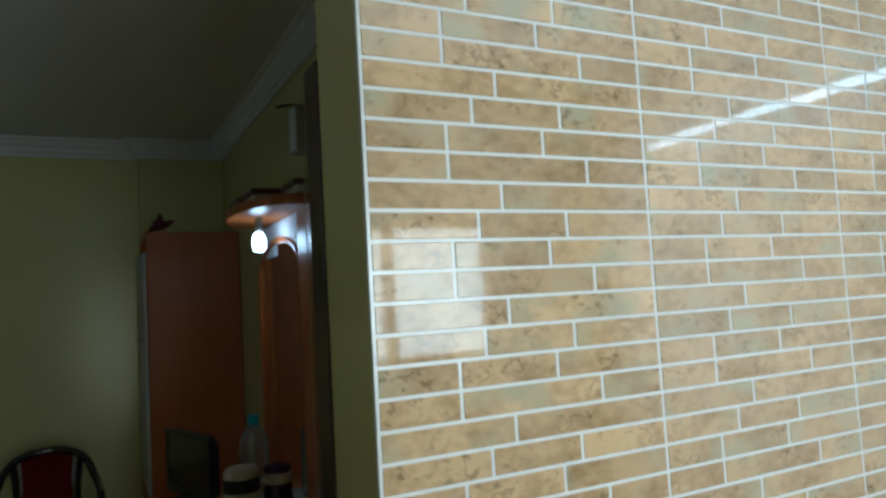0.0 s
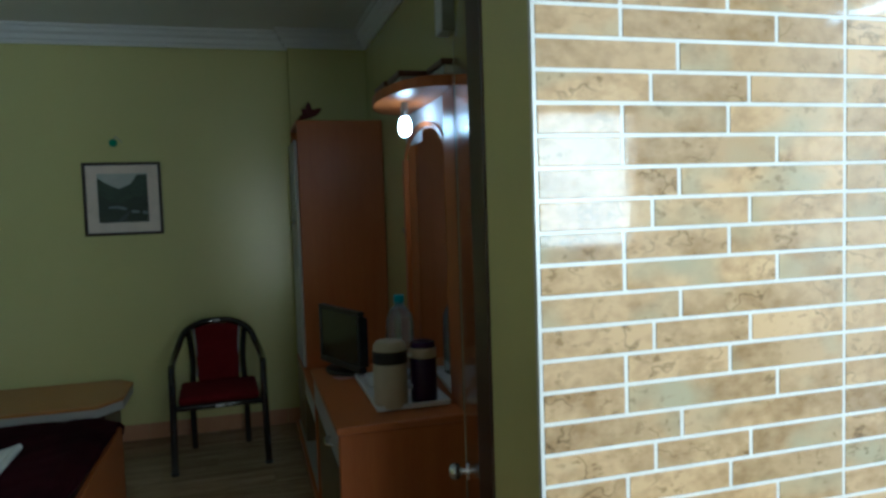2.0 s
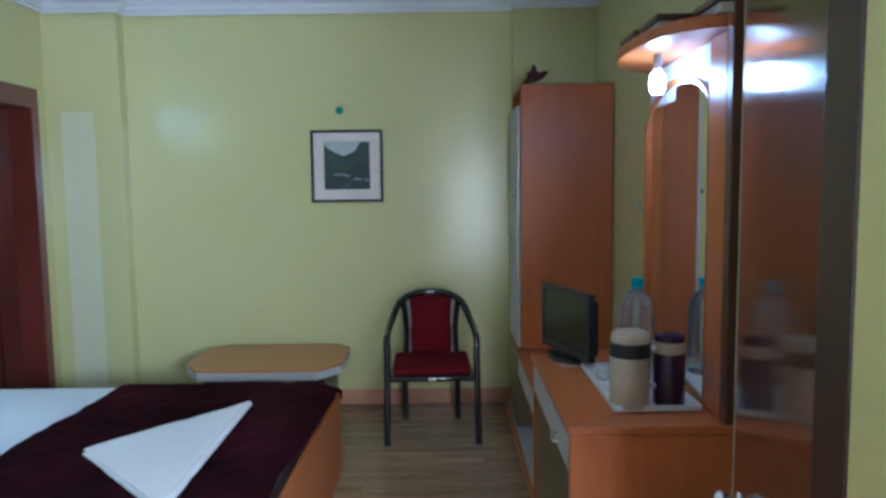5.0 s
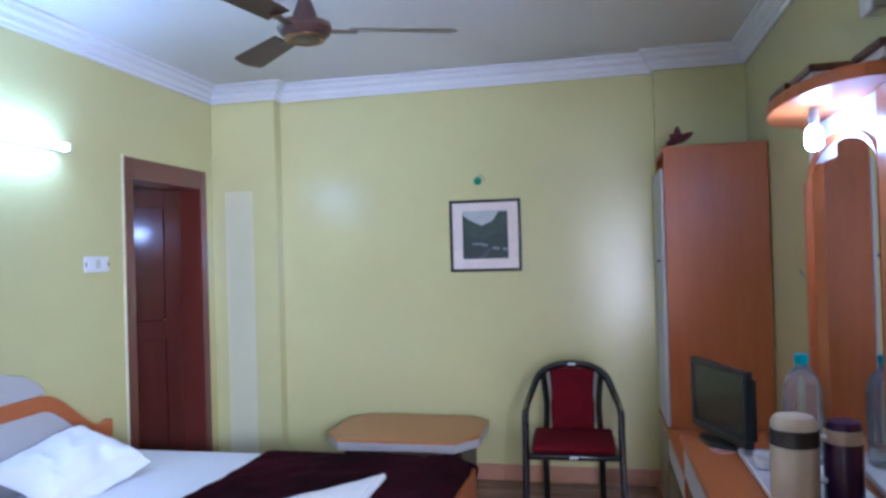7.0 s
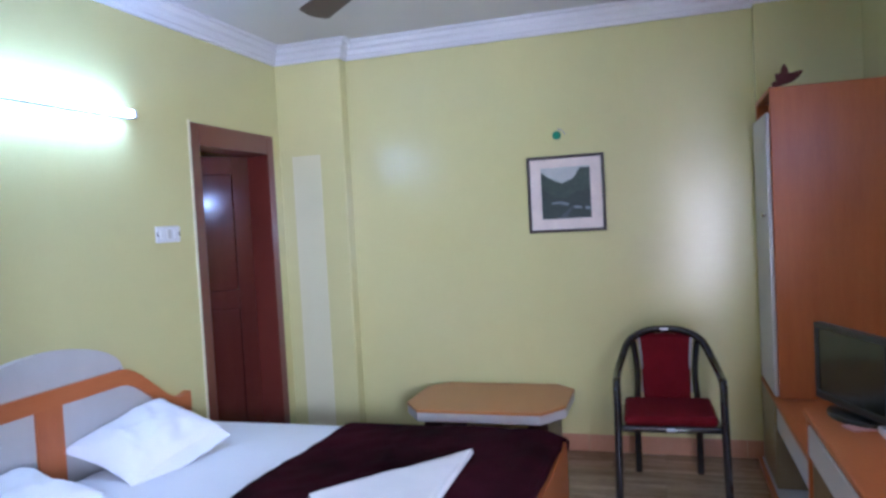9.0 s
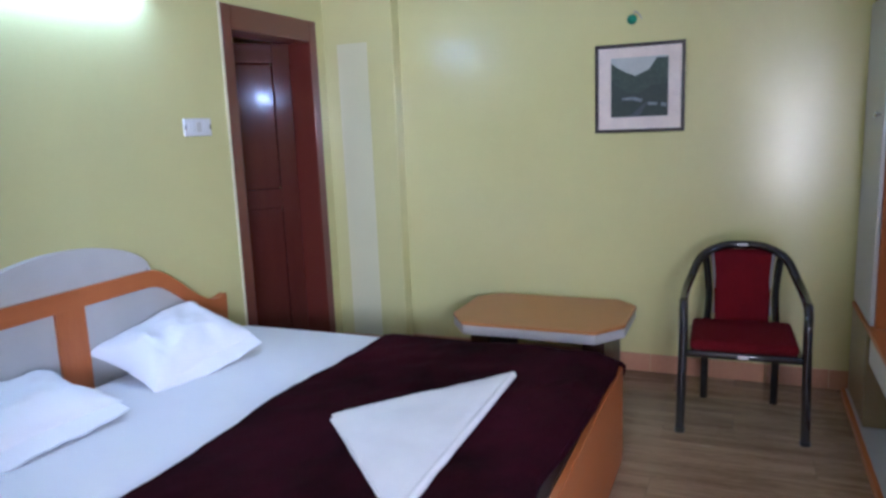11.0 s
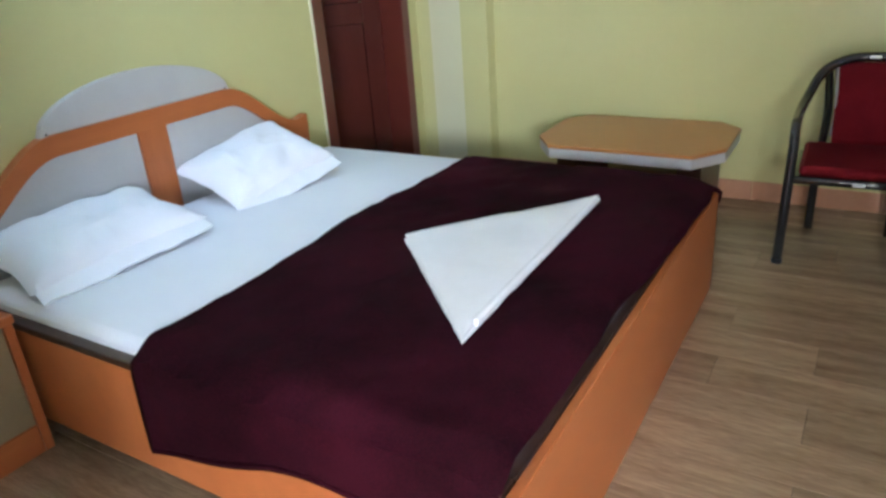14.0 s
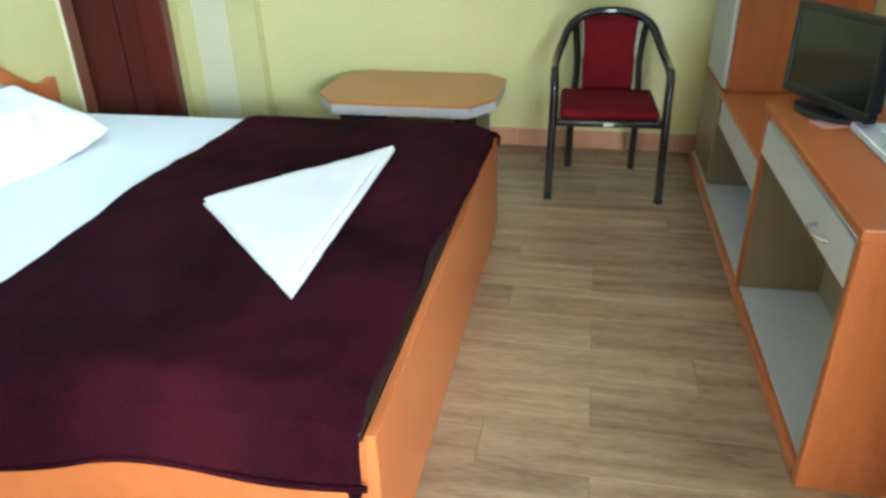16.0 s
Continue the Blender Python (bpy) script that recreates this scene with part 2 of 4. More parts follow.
def brick_material():
    """Glazed ceramic printed as stone: ochre, tan and olive patches with dark veins."""
    m = mat("glazed_stone_print", (0.60, 0.42, 0.225), (0.36, 0.23, 0.105), rough=0.06, scale=7, stretch=(1.0, 1, 1.4), fine=40, bump=0.05, spec=1.0, rand=0.15, contrast=(0.36, 0.56), coat=1.0, roughvar=0.03)
    t, l = m.node_tree, m.node_tree.links
    p = t.nodes["Principled BSDF"]
    src = p.inputs["Base Color"].links[0].from_socket
    vec = t.nodes["Noise Texture"].inputs["Vector"].links[0].from_socket
    # olive-grey patches
    n = t.nodes.new("ShaderNodeTexNoise")
    n.inputs["Scale"].default_value = 5.0
    l.new(vec, n.inputs["Vector"])
    r = t.nodes.new("ShaderNodeValToRGB")
    r.color_ramp.elements[0].position, r.color_ramp.elements[1].position = 0.54, 0.70
    l.new(n.outputs["Fac"], r.inputs["Fac"])
    mx = t.nodes.new("ShaderNodeMix")
    mx.data_type = "RGBA"
    l.new(r.outputs["Color"], mx.inputs[0])
    l.new(src, mx.inputs[6])
    mx.inputs[7].default_value = (0.47, 0.41, 0.26, 1)
    # dark veins
    w = t.nodes.new("ShaderNodeTexNoise")
    w.inputs["Scale"].default_value, w.inputs["Detail"].default_value = 5.0, 4.0
    l.new(vec, w.inputs["Vector"])
    d = t.nodes.new("ShaderNodeMath")
    d.operation = "SUBTRACT"
    d.inputs[1].default_value = 0.5
    l.new(w.outputs["Fac"], d.inputs[0])
    a = t.nodes.new("ShaderNodeMath")
    a.operation = "ABSOLUTE"
    l.new(d.outputs[0], a.inputs[0])
    vr = t.nodes.new("ShaderNodeValToRGB")
    vr.color_ramp.elements[0].position, vr.color_ramp.elements[1].position = 0.0, 0.008
    vr.color_ramp.elements[0].color, vr.color_ramp.elements[1].color = (0.50, 0.49, 0.43, 1), (1, 1, 1, 1)
    l.new(a.outputs[0], vr.inputs["Fac"])
    # veins break off; fine dark speckles gather in clusters
    gate = t.nodes.new("ShaderNodeTexNoise")
    gate.inputs["Scale"].default_value, gate.inputs["Detail"].default_value = 9.0, 2.0
    l.new(vec, gate.inputs["Vector"])
    gr = t.nodes.new("ShaderNodeMapRange")
    gr.inputs["From Min"].default_value, gr.inputs["From Max"].default_value = 0.46, 0.60
    l.new(gate.outputs["Fac"], gr.inputs["Value"])
    speck = t.nodes.new("ShaderNodeTexNoise")
    speck.inputs["Scale"].default_value, speck.inputs["Detail"].default_value = 55.0, 3.0
    l.new(vec, speck.inputs["Vector"])
    sr = t.nodes.new("ShaderNodeValToRGB")
    sr.color_ramp.elements[0].position, sr.color_ramp.elements[1].position = 0.34, 0.44
    sr.color_ramp.elements[0].color, sr.color_ramp.elements[1].color = (0.60, 0.58, 0.52, 1), (1, 1, 1, 1)
    l.new(speck.outputs["Fac"], sr.inputs["Fac"])
    both = t.nodes.new("ShaderNodeMix")
    both.data_type, both.blend_type = "RGBA", "MULTIPLY"
    both.inputs[0].default_value = 1.0
    l.new(vr.outputs["Color"], both.inputs[6])
    l.new(sr.outputs["Color"], both.inputs[7])
    mul = t.nodes.new("ShaderNodeMix")
    mul.data_type, mul.blend_type = "RGBA", "MULTIPLY"
    l.new(gr.outputs["Result"], mul.inputs[0])
    l.new(mx.outputs[2], mul.inputs[6])
    l.new(both.outputs[2], mul.inputs[7])
    l.new(mul.outputs[2], p.inputs["Base Color"])
    return m


BRICK = brick_material()
BRICK.node_tree.nodes["Principled BSDF"].inputs["Coat Roughness"].default_value = 0.03
BRICK.node_tree.nodes["Principled BSDF"].inputs["Coat IOR"].default_value = 1.75

# ---- structure ----
bm = bmesh.new()
rounded(bm, XL - 0.20, XL, YN, DOOR_Y0, 0, CEIL)
rounded(bm, XL - 0.20, XL, DOOR_Y1, YF + 0.15, 0, CEIL)
rounded(bm, XL - 0.20, XL, DOOR_Y0, DOOR_Y1, DOOR_H, CEIL)
structure("wall_west", bm, PAINT, "yellow-green satin painted wall with a doorway", "wall")
structure("wall_north", rounded(bmesh.new(), XL, XR + 0.15, YF, YF + 0.15, 0, CEIL), PAINT, "yellow-green satin painted wall behind the chair", "wall")
structure("pier_1", rounded(bmesh.new(), XL, COL_L, COL_LY, YF, 0, CEIL, 0.002), PAINT, "painted corner pier beside the maroon door", "pier")
structure("pier_2", rounded(bmesh.new(), COL_R, XR, COL_RY, YF, 0, CEIL, 0.002), PAINT, "painted corner pier behind the wardrobe", "pier")
structure("wall_east", rounded(bmesh.new(), XR, XR + 0.15, YN, YF, 0, CEIL), PAINT, "yellow-green painted wall behind the dressing table", "wall")
structure("wall_south_1", rounded(bmesh.new(), TILE_X, LX1, TILE_Y + 0.012, YN, 0, CEIL, 0.002), PAINT, "green painted wall end carrying the brick tiles", "wall")
structure("wall_south_2", rounded(bmesh.new(), XL - 0.15, JAMB, TILE_Y, YN, 0, CEIL), PAINT, "yellow-green painted wall beside the opening", "wall")
# out of view; green instead of white so less light bounces onto the wall end
structure("wall_lobby_west", rounded(bmesh.new(), LX0 - 0.15, LX0, LY0, TILE_Y, 0, CEIL), PAINT, "unseen lobby wall, coloured green to dim bounced light", "wall")
structure("wall_lobby_east", rounded(bmesh.new(), LX1, LX1 + 0.15, LY0, YN, 0, CEIL), WHITE_PAINT, "plain white lobby wall with a tube lamp", "wall")
WX0, WX1, WZ0, WZ1 = 1.15, 2.36, 1.22, 1.98
GX0, GX1, GZ1 = 0.56, 1.12, 2.06
bm = bmesh.new()
rounded(bm, LX0 - 0.15, GX0, LY0 - 0.15, LY0, 0, CEIL)
rounded(bm, GX1, WX0, LY0 - 0.15, LY0, 0, CEIL)
rounded(bm, GX0, GX1, LY0 - 0.15, LY0, GZ1, CEIL)
rounded(bm, WX1, LX1 + 0.15, LY0 - 0.15, LY0, 0, CEIL)
rounded(bm, WX0, WX1, LY0 - 0.15, LY0, 0, WZ0)
rounded(bm, WX0, WX1, LY0 - 0.15, LY0, WZ1, CEIL)
structure("wall_lobby_south", bm, WHITE_PAINT, "plain white lobby wall with window and glazed door", "wall")
structure("ceiling", rounded(bmesh.new(), XL - 0.15, LX1 + 0.15, LY0 - 0.15, YF + 0.15, CEIL, CEIL + 0.12), CEIL_PAINT, "flat white painted ceiling", "ceiling")
floor = structure("floor", rounded(bmesh.new(), XL - 0.15, LX1 + 0.15, LY0 - 0.15, YF + 0.15, -0.12, -0.006), JOINT, "brown laminate plank floor", "floor")
structure("ground", rounded(bmesh.new(), -60, 60, -60, 60, -0.30, -0.14), WHITE_PAINT, "pale ground outside the window", "ground")


def cornice(path, profile):
    """Sweeps a profile of (distance from wall, height) along a path with the room on its right."""
    b = bmesh.new()
    P = [Vector(p) for p in path]
    normals = []
    for a, c in zip(P, P[1:]):
        d = (c - a).normalized()
        normals.append(Vector((d.y, -d.x)))
    rows = []
    for i, p in enumerate(P):
        if i == 0:
            off = normals[0]
        elif i == len(P) - 1:
            off = normals[-1]
        else:
            off = normals[i - 1] + normals[i]
        rows.append([b.verts.new((p.x + off.x * o, p.y + off.y * o, z)) for o, z in profile])
    for r0, r1 in zip(rows, rows[1:]):
        for k in range(len(profile) - 1):
            b.faces.new((r0[k], r0[k + 1], r1[k + 1], r1[k]))
    b.faces.new(rows[0])
    b.faces.new(rows[-1][::-1])
    bmesh.ops.recalc_face_normals(b, faces=b.faces)
    return b


ROOM_LINE = [(JAMB, YN), (XL, YN), (XL, COL_LY), (COL_L, COL_LY), (COL_L, YF), (COL_R, YF), (COL_R, COL_RY), (XR, COL_RY), (XR, YN), (TILE_X, YN)]
structure("cornice", cornice(ROOM_LINE, [(0.0, 2.585), (0.018, 2.585), (0.022, 2.605), (0.034, 2.612), (0.040, 2.640), (0.058, 2.655), (0.066, 2.680), (0.085, 2.686), (0.085, CEIL)]), WHITE_PAINT, "white stepped plaster cornice under the ceiling", "cornice")

# skirting tiles
baseboard = thing("baseboard", "salmon glazed skirting tiles along the wall foot", "skirting", kind="structure")
for x0 in np.arange(COL_L, COL_R - 0.05, 0.302):
    block("skirting_tile", (x0, min(x0 + 0.30, COL_R), YF - 0.010, YF, 0, 0.105), SKIRT, baseboard)
for x0 in (XL + 0.012, XL + 0.16, XL + 0.32):
    block("skirting_tile", (x0, min(x0 + 0.156, COL_L), COL_LY - 0.010, COL_LY, 0, 0.105), SKIRT, baseboard)
for y0 in np.arange(YN, 3.9, 0.302):
    block("skirting_tile", (XL, XL + 0.010, y0, min(y0 + 0.30, DOOR_Y0 - 0.01), 0, 0.105), SKIRT, baseboard)

# lobby window
window = thing("window_1", "white framed two-pane lobby window in daylight", "window", kind="structure")
wf = bmesh.new()
for d in ((WX0, WX0 + 0.05, WZ0, WZ1), (WX1 - 0.05, WX1, WZ0, WZ1), (1.70, 1.76, WZ0, WZ1), (WX0, WX1, WZ0, WZ0 + 0.05), (WX0, WX1, WZ1 - 0.05, WZ1)):
    rounded(wf, d[0], d[1], LY0 - 0.09, LY0 - 0.04, d[2], d[3], 0.004)
part("window_frame", wf, mat("brown_window_frame", (0.16, 0.08, 0.04), rough=0.4), window)
for a, b_ in ((WX0 + 0.05, 1.70), (1.76, WX1 - 0.05)):
    pane = block("pane", (a, b_, LY0 - 0.068, LY0 - 0.062, WZ0 + 0.05, WZ1 - 0.05), CLEAR, window, r=0)
    pane.visible_shadow = False


def daylight(x0, x1, z0, z1, watts, tint=(1.0, 0.93, 0.80)):
    lamp = bpy.data.lights.new("daylight", "AREA")
    lamp.shape, lamp.size, lamp.size_y, lamp.energy, lamp.color = "RECTANGLE", x1 - x0 - 0.1, z1 - z0 - 0.1, watts, tint
    ob = new("daylight", lamp)
    ob.matrix_world = look(((x0 + x1) / 2, LY0 - 0.13, (z0 + z1) / 2), ((x0 + x1) / 2, 2.0, (z0 + z1) / 2))


daylight(WX0, WX1, WZ0, WZ1, WINDOW_WATTS)
glazed = thing("door_3", "glazed lobby door letting in daylight", "door", kind="structure")
gf = bmesh.new()
for d in ((GX0, GX0 + 0.07, 0, GZ1), (GX1 - 0.07, GX1, 0, GZ1), (GX0 + 0.07, GX1 - 0.07, 0, 0.25), (GX0 + 0.07, GX1 - 0.07, GZ1 - 0.08, GZ1)):
    rounded(gf, d[0], d[1], LY0 - 0.09, LY0 - 0.045, d[2], d[3], 0.004)
part("door_frame", gf, mat("brown_glazed_door_frame", (0.16, 0.08, 0.04), rough=0.4), glazed)
pane = block("pane", (GX0 + 0.07, GX1 - 0.07, LY0 - 0.070, LY0 - 0.064, 0.25, GZ1 - 0.08), CLEAR, glazed, r=0)
pane.visible_shadow = False
daylight(GX0, GX1, 0.25, GZ1, DOOR_WATTS, (1.0, 0.82, 0.56))


# closed side room behind the maroon door
bm = bmesh.new()
rounded(bm, XL - 1.40, XL - 1.25, 3.35, YF + 0.15, 0, CEIL)
rounded(bm, XL - 1.25, XL - 0.20, 3.35, 3.50, 0, CEIL)
rounded(bm, XL - 1.25, XL - 0.20, YF, YF + 0.15, 0, CEIL)
rounded(bm, XL - 1.40, XL - 0.15, 3.35, YF + 0.15, CEIL, CEIL + 0.12)
rounded(bm, XL - 1.40, XL - 0.15, 3.35, YF + 0.15, -0.12, 0)
structure("wall_side_room", bm, PAINT, "plain unlit side room behind the door", "wall")


# ---- door in the left wall ----
def panel_door():
    d = thing("door_1", "dark red-brown panelled door standing ajar in maroon frame", "door", kind="structure")
    fr = bmesh.new()
    w, xb = 0.075, XL - 0.19
    rounded(fr, xb, XL + 0.012, DOOR_Y0, DOOR_Y0 + w, 0, DOOR_H, 0.004)
    rounded(fr, xb, XL + 0.012, DOOR_Y1 - w, DOOR_Y1, 0, DOOR_H, 0.004)
    rounded(fr, xb, XL + 0.012, DOOR_Y0 + w, DOOR_Y1 - w, DOOR_H - w - 0.05, DOOR_H, 0.004)
    part("door_frame", fr, FRAME_WOOD, d, "maroon polished frame")
    y0, y1, top = DOOR_Y0 + w, DOOR_Y1 - w, DOOR_H - w - 0.05
    x0, x1 = XL - 0.165, XL - 0.13
    leaf = bmesh.new()
    rounded(leaf, x0, x1, y0, y0 + 0.11, 0.01, top, 0.004)
    rounded(leaf, x0, x1, y1 - 0.11, y1, 0.01, top, 0.004)
    for za, zb in ((0.01, 0.20), (0.98, 1.10), (top - 0.12, top)):
        rounded(leaf, x0, x1, y0 + 0.11, y1 - 0.11, za, zb, 0.004)
    lf = part("leaf", leaf, DOOR_WOOD, d)
    for za, zb in ((0.20, 0.98), (1.10, top - 0.12)):
        block("panel", (x0 + 0.006, x1 - 0.012, y0 + 0.11, y1 - 0.11, za, zb), DOOR_WOOD, lf, r=0.008)
    lf.matrix_basis = pose(x1, y1 - 0.02, 0) @ pose(0, 0, 0, 0, 0, -38.8) @ pose(-x1, -y1, 0)
    return d


panel_door()
structure("door_edging", rounded(bmesh.new(), XL, XL + 0.010, DOOR_Y0 - 0.014, DOOR_Y0 - 0.001, 0, DOOR_H + 0.01, 0.002), mat("pale_cream_bead", (0.72, 0.68, 0.45), rough=0.4), "pale bead along the door frame", "trim")
# thin pale plate that stands in for a reflection on the glossy pier
structure("pier_reflection", rounded(bmesh.new(), -2.215, -2.005, COL_LY - 0.004, COL_LY - 0.0005, 0.107, 1.965, 0.001), PALE_REFLECTION, "pale glossy strip standing in for a reflection on the pier", "panel")


# ---- entrance door leaf on the partition's end ----
def entrance_door():
    d = thing("door_2", "open glossy brown entrance door with round chrome knob", "door", (0.785, 1.425, 0), kind="structure", turn=-15.0)
    block("leaf", (0.0, 0.036, 0.0, 0.80, 0.012, 2.0), LEAF_WOOD, d, r=0.004)
    block("edge_band", (-0.002, 0.038, 0.8005, 0.808, 0.012, 2.0), mat("pale_leaf_edge", (0.38, 0.36, 0.24), rough=0.5), d, "pale unpainted leaf edge")
    k = turned([(0.0, 0.058), (0.016, 0.057), (0.025, 0.048), (0.027, 0.038), (0.022, 0.026), (0.010, 0.018), (0.010, 0.006), (0.026, 0.005), (0.027, 0.0)], 20)
    bmesh.ops.rotate(k, cent=(0, 0, 0), matrix=Matrix.Rotation(radians(-90), 3, "Y"), verts=k.verts)
    bmesh.ops.translate(k, vec=(0.0, 0.70, 0.69), verts=k.verts)
    part("knob", k, SILVER, d, "round chrome knob", True)
    return d


entrance_door()
structure("door_post", rounded(bmesh.new(), TILE_X - 0.004, TILE_X + 0.09, YN, YN + 0.085, 0, 2.02, 0.004), DARK_TRIM, "dark brown door post at the wall end", "door post")


# ---- bed ----
BX0, BX1, BY0, BY1 = -2.27, -0.30, 2.11, 3.96


def bed():
    d = thing("double_bed", "double bed with orange laminate frame and white mattress sheet", "bed")
    block("side_rail", (BX0 + 0.03, BX1 - 0.025, BY0, BY0 + 0.025, 0.07, 0.405), LAMINATE_H, d)
    block("side_rail", (BX0 + 0.03, BX1 - 0.025, BY1 - 0.025, BY1, 0.07, 0.405), LAMINATE_H, d)
    block("foot_board", (BX1 - 0.025, BX1, BY0 - 0.004, BY1 + 0.004, 0.0, 0.425), LAMINATE_H, d)
    for dims in ((BX0 + 0.03, BX1 - 0.03, BY0 - 0.006, BY0 + 0.05, 0.406, 0.428), (BX0 + 0.03, BX1 - 0.03, BY1 - 0.05, BY1 + 0.006, 0.406, 0.428), (BX1 - 0.075, BX1 - 0.028, BY0 + 0.052, BY1 - 0.052, 0.406, 0.426)):
        block("rim", dims, DARK_TRIM, d, "dark wooden rim")
    block("plinth", (BX0 + 0.08, BX1 - 0.12, BY0 + 0.14, BY1 - 0.14, 0.0, 0.12), DARK_TRIM, d)
    block("base_board", (BX0 + 0.03, BX1 - 0.03, BY0 + 0.026, BY1 - 0.026, 0.12, 0.15), OLIVE_LAM, d)
    # mattress under a sheet with a soft edge and slight hollows
    b = bmesh.new()
    rounded(b, BX0 + 0.035, BX1 - 0.06, BY0 + 0.030, BY1 - 0.030, 0.20, 0.475, 0.045, 4)
    bmesh.ops.subdivide_edges(b, edges=b.edges[:], cuts=3, use_grid_fill=True)
    for v in b.verts:
        if v.co.z > 0.3:
            v.co.z += 0.006 * noise.noise(v.co * 3.1)
    part("mattress", b, SHEET, d, "mattress under a white sheet", True)
    # headboard: pale arch, orange rails with a dip at each end
    yc = 2.953
    hx0, hx1 = XL + 0.004, BX0 + 0.005

    def rail(u):
        """Height of the orange rail's upper edge at u metres from the middle."""
        a = abs(u)
        if a < 0.40:
            return 0.868
        s = min((a - 0.40) / 0.43, 1.0)
        return 0.868 - 0.232 * (s * s * (3 - 2 * s)) + 0.015 * max(0, a - 0.83) / 0.06

    def plate(name, lower, upper, u0, u1, xa, xb, material, n=40, label=""):
        p = bmesh.new()
        cols = []
        for i in range(n + 1):
            u = u0 + (u1 - u0) * i / n
            cols.append([p.verts.new((x, yc + u, z)) for x in (xa, xb) for z in (lower(u), upper(u))])
        for a, c in zip(cols, cols[1:]):
            p.faces.new((a[2], a[3], c[3], c[2]))
            p.faces.new((a[0], c[0], c[1], a[1]))
            p.faces.new((a[1], c[1], c[3], a[3]))
            p.faces.new((a[0], a[2], c[2], c[0]))
        p.faces.new((cols[0][0], cols[0][1], cols[0][3], cols[0][2]))
        p.faces.new((cols[-1][0], cols[-1][2], cols[-1][3], cols[-1][1]))
        bmesh.ops.recalc_face_normals(p, faces=p.faces)
        return part(name, p, material, d, label)

    def arch(u):
        return 0.85 + 0.172 * math.sqrt(max(0.0, 1 - (u / 0.44) ** 2))

    plate("arch_panel", lambda u: 0.85, arch, -0.44, 0.44, hx0, hx1 - 0.010, GREY_LAM, label="pale grey arched panel")
    plate("back_panel", lambda u: 0.20, lambda u: rail(u) - 0.01, -0.87, 0.87, hx0, hx1 - 0.012, GREY_LAM, label="pale grey inset panel")
    plate("top_rail", lambda u: rail(u) - 0.075, rail, -0.89, 0.89, hx0, hx1 + 0.004, LAMINATE_H, label="curved orange rail")
    plate("stile", lambda u: 0.20, lambda u: 0.80, -0.065, 0.065, hx0, hx1 + 0.002, LAMINATE, 1)
    for s in (-1, 1):
        plate("stile", lambda u: 0.02, lambda u: rail(u) - 0.074, s * 0.89, s * 0.79, hx0, hx1 + 0.002, LAMINATE, 6)
    for s in (-1, 1):
        k = turned([(0.011, 0.0), (0.012, 0.006), (0.006, 0.012)], 12)
        bmesh.ops.translate(k, vec=((hx0 + hx1) / 2, yc + s * 0.412, 0.867), verts=k.verts)
        part("stud", k, BLACK_PLASTIC, d)
    return d


bed()


def pillow(at, turn, size, tilt, label):
    d = thing("pillow", label, "pillow", group="pillows on the bed")
    d.matrix_basis = pose(*at, 0, 0, turn) @ pose(0, 0, 0, *tilt)
    w, h, t = size
    b = bmesh.new()
    n = 26
    top, bot = {}, {}
    for i in range(n + 1):
        for j in range(n + 1):
            u, v = 2 * i / n - 1, 2 * j / n - 1
            pinch = 1 - 0.11 * (1 - u * u) if abs(v) > 0.5 else 1
            pinch2 = 1 - 0.11 * (1 - v * v) if abs(u) > 0.5 else 1
            x, y = u * w / 2 * pinch2, v * h / 2 * pinch
            e = max(0.0, (1 - abs(u) ** 2.6)) * max(0.0, (1 - abs(v) ** 2.6))
            z = t / 2 * e ** 0.45
            wr = 0.026 * noise.noise(Vector((x * 5 + at[1] * 5, y * 7, 1.3))) + 0.017 * noise.noise(Vector(((x + y) * 14, (x - y) * 5 + at[1], 7.7))) + 0.014 * noise.noise(Vector((x * 9 + at[1], y * 3.2, 9.1))) + 0.007 * noise.noise(Vector((x * 22, y * 19 + at[0], 4.1)))
            top[i, j] = b.verts.new((x, y, z + wr * (0.3 + e)))
            bot[i, j] = top[i, j] if i in (0, n) or j in (0, n) else b.verts.new((x, y, -0.45 * z))
    for i in range(n):
        for j in range(n):
            b.faces.new((top[i, j], top[i + 1, j], top[i + 1, j + 1], top[i, j + 1]))
            b.faces.new((bot[i, j], bot[i, j + 1], bot[i + 1, j + 1], bot[i + 1, j]))
    bmesh.ops.recalc_face_normals(b, faces=b.faces)
    part("cover", b, PILLOWCASE, d, smooth=True)
    # loose flange of the case along the open end
    f = bmesh.new()
    prev = None
    for j in range(31):
        y = (j / 30 - 0.5) * h * 0.93
        wv = 0.004 * math.sin(j * 0.5) + 0.003 * math.sin(j * 1.1)
        ring = [f.verts.new((w / 2 - 0.035, y, 0.012)), f.verts.new((w / 2 + 0.045, y * 1.03, -0.012 + wv)), f.verts.new((w / 2 + 0.044, y * 1.03, -0.018 + wv)), f.verts.new((w / 2 - 0.035, y, 0.0))]
        if prev:
            for k in range(4):
                f.faces.new((prev[k], prev[(k + 1) % 4], ring[(k + 1) % 4], ring[k]))
        prev = ring
    bmesh.ops.recalc_face_normals(f, faces=f.faces)
    part("flange", f, PILLOWCASE, d, "loose hem of the pillowcase", True)
    return d


pillow((-2.075, 3.28, 0.570), -3, (0.40, 0.56, 0.21), (9, 18, 0), "plump white pillow leaning on the headboard")
pillow((-2.085, 2.49, 0.545), -3, (0.40, 0.66, 0.17), (2, 10, 0), "flat white pillow lying near the bed edge")


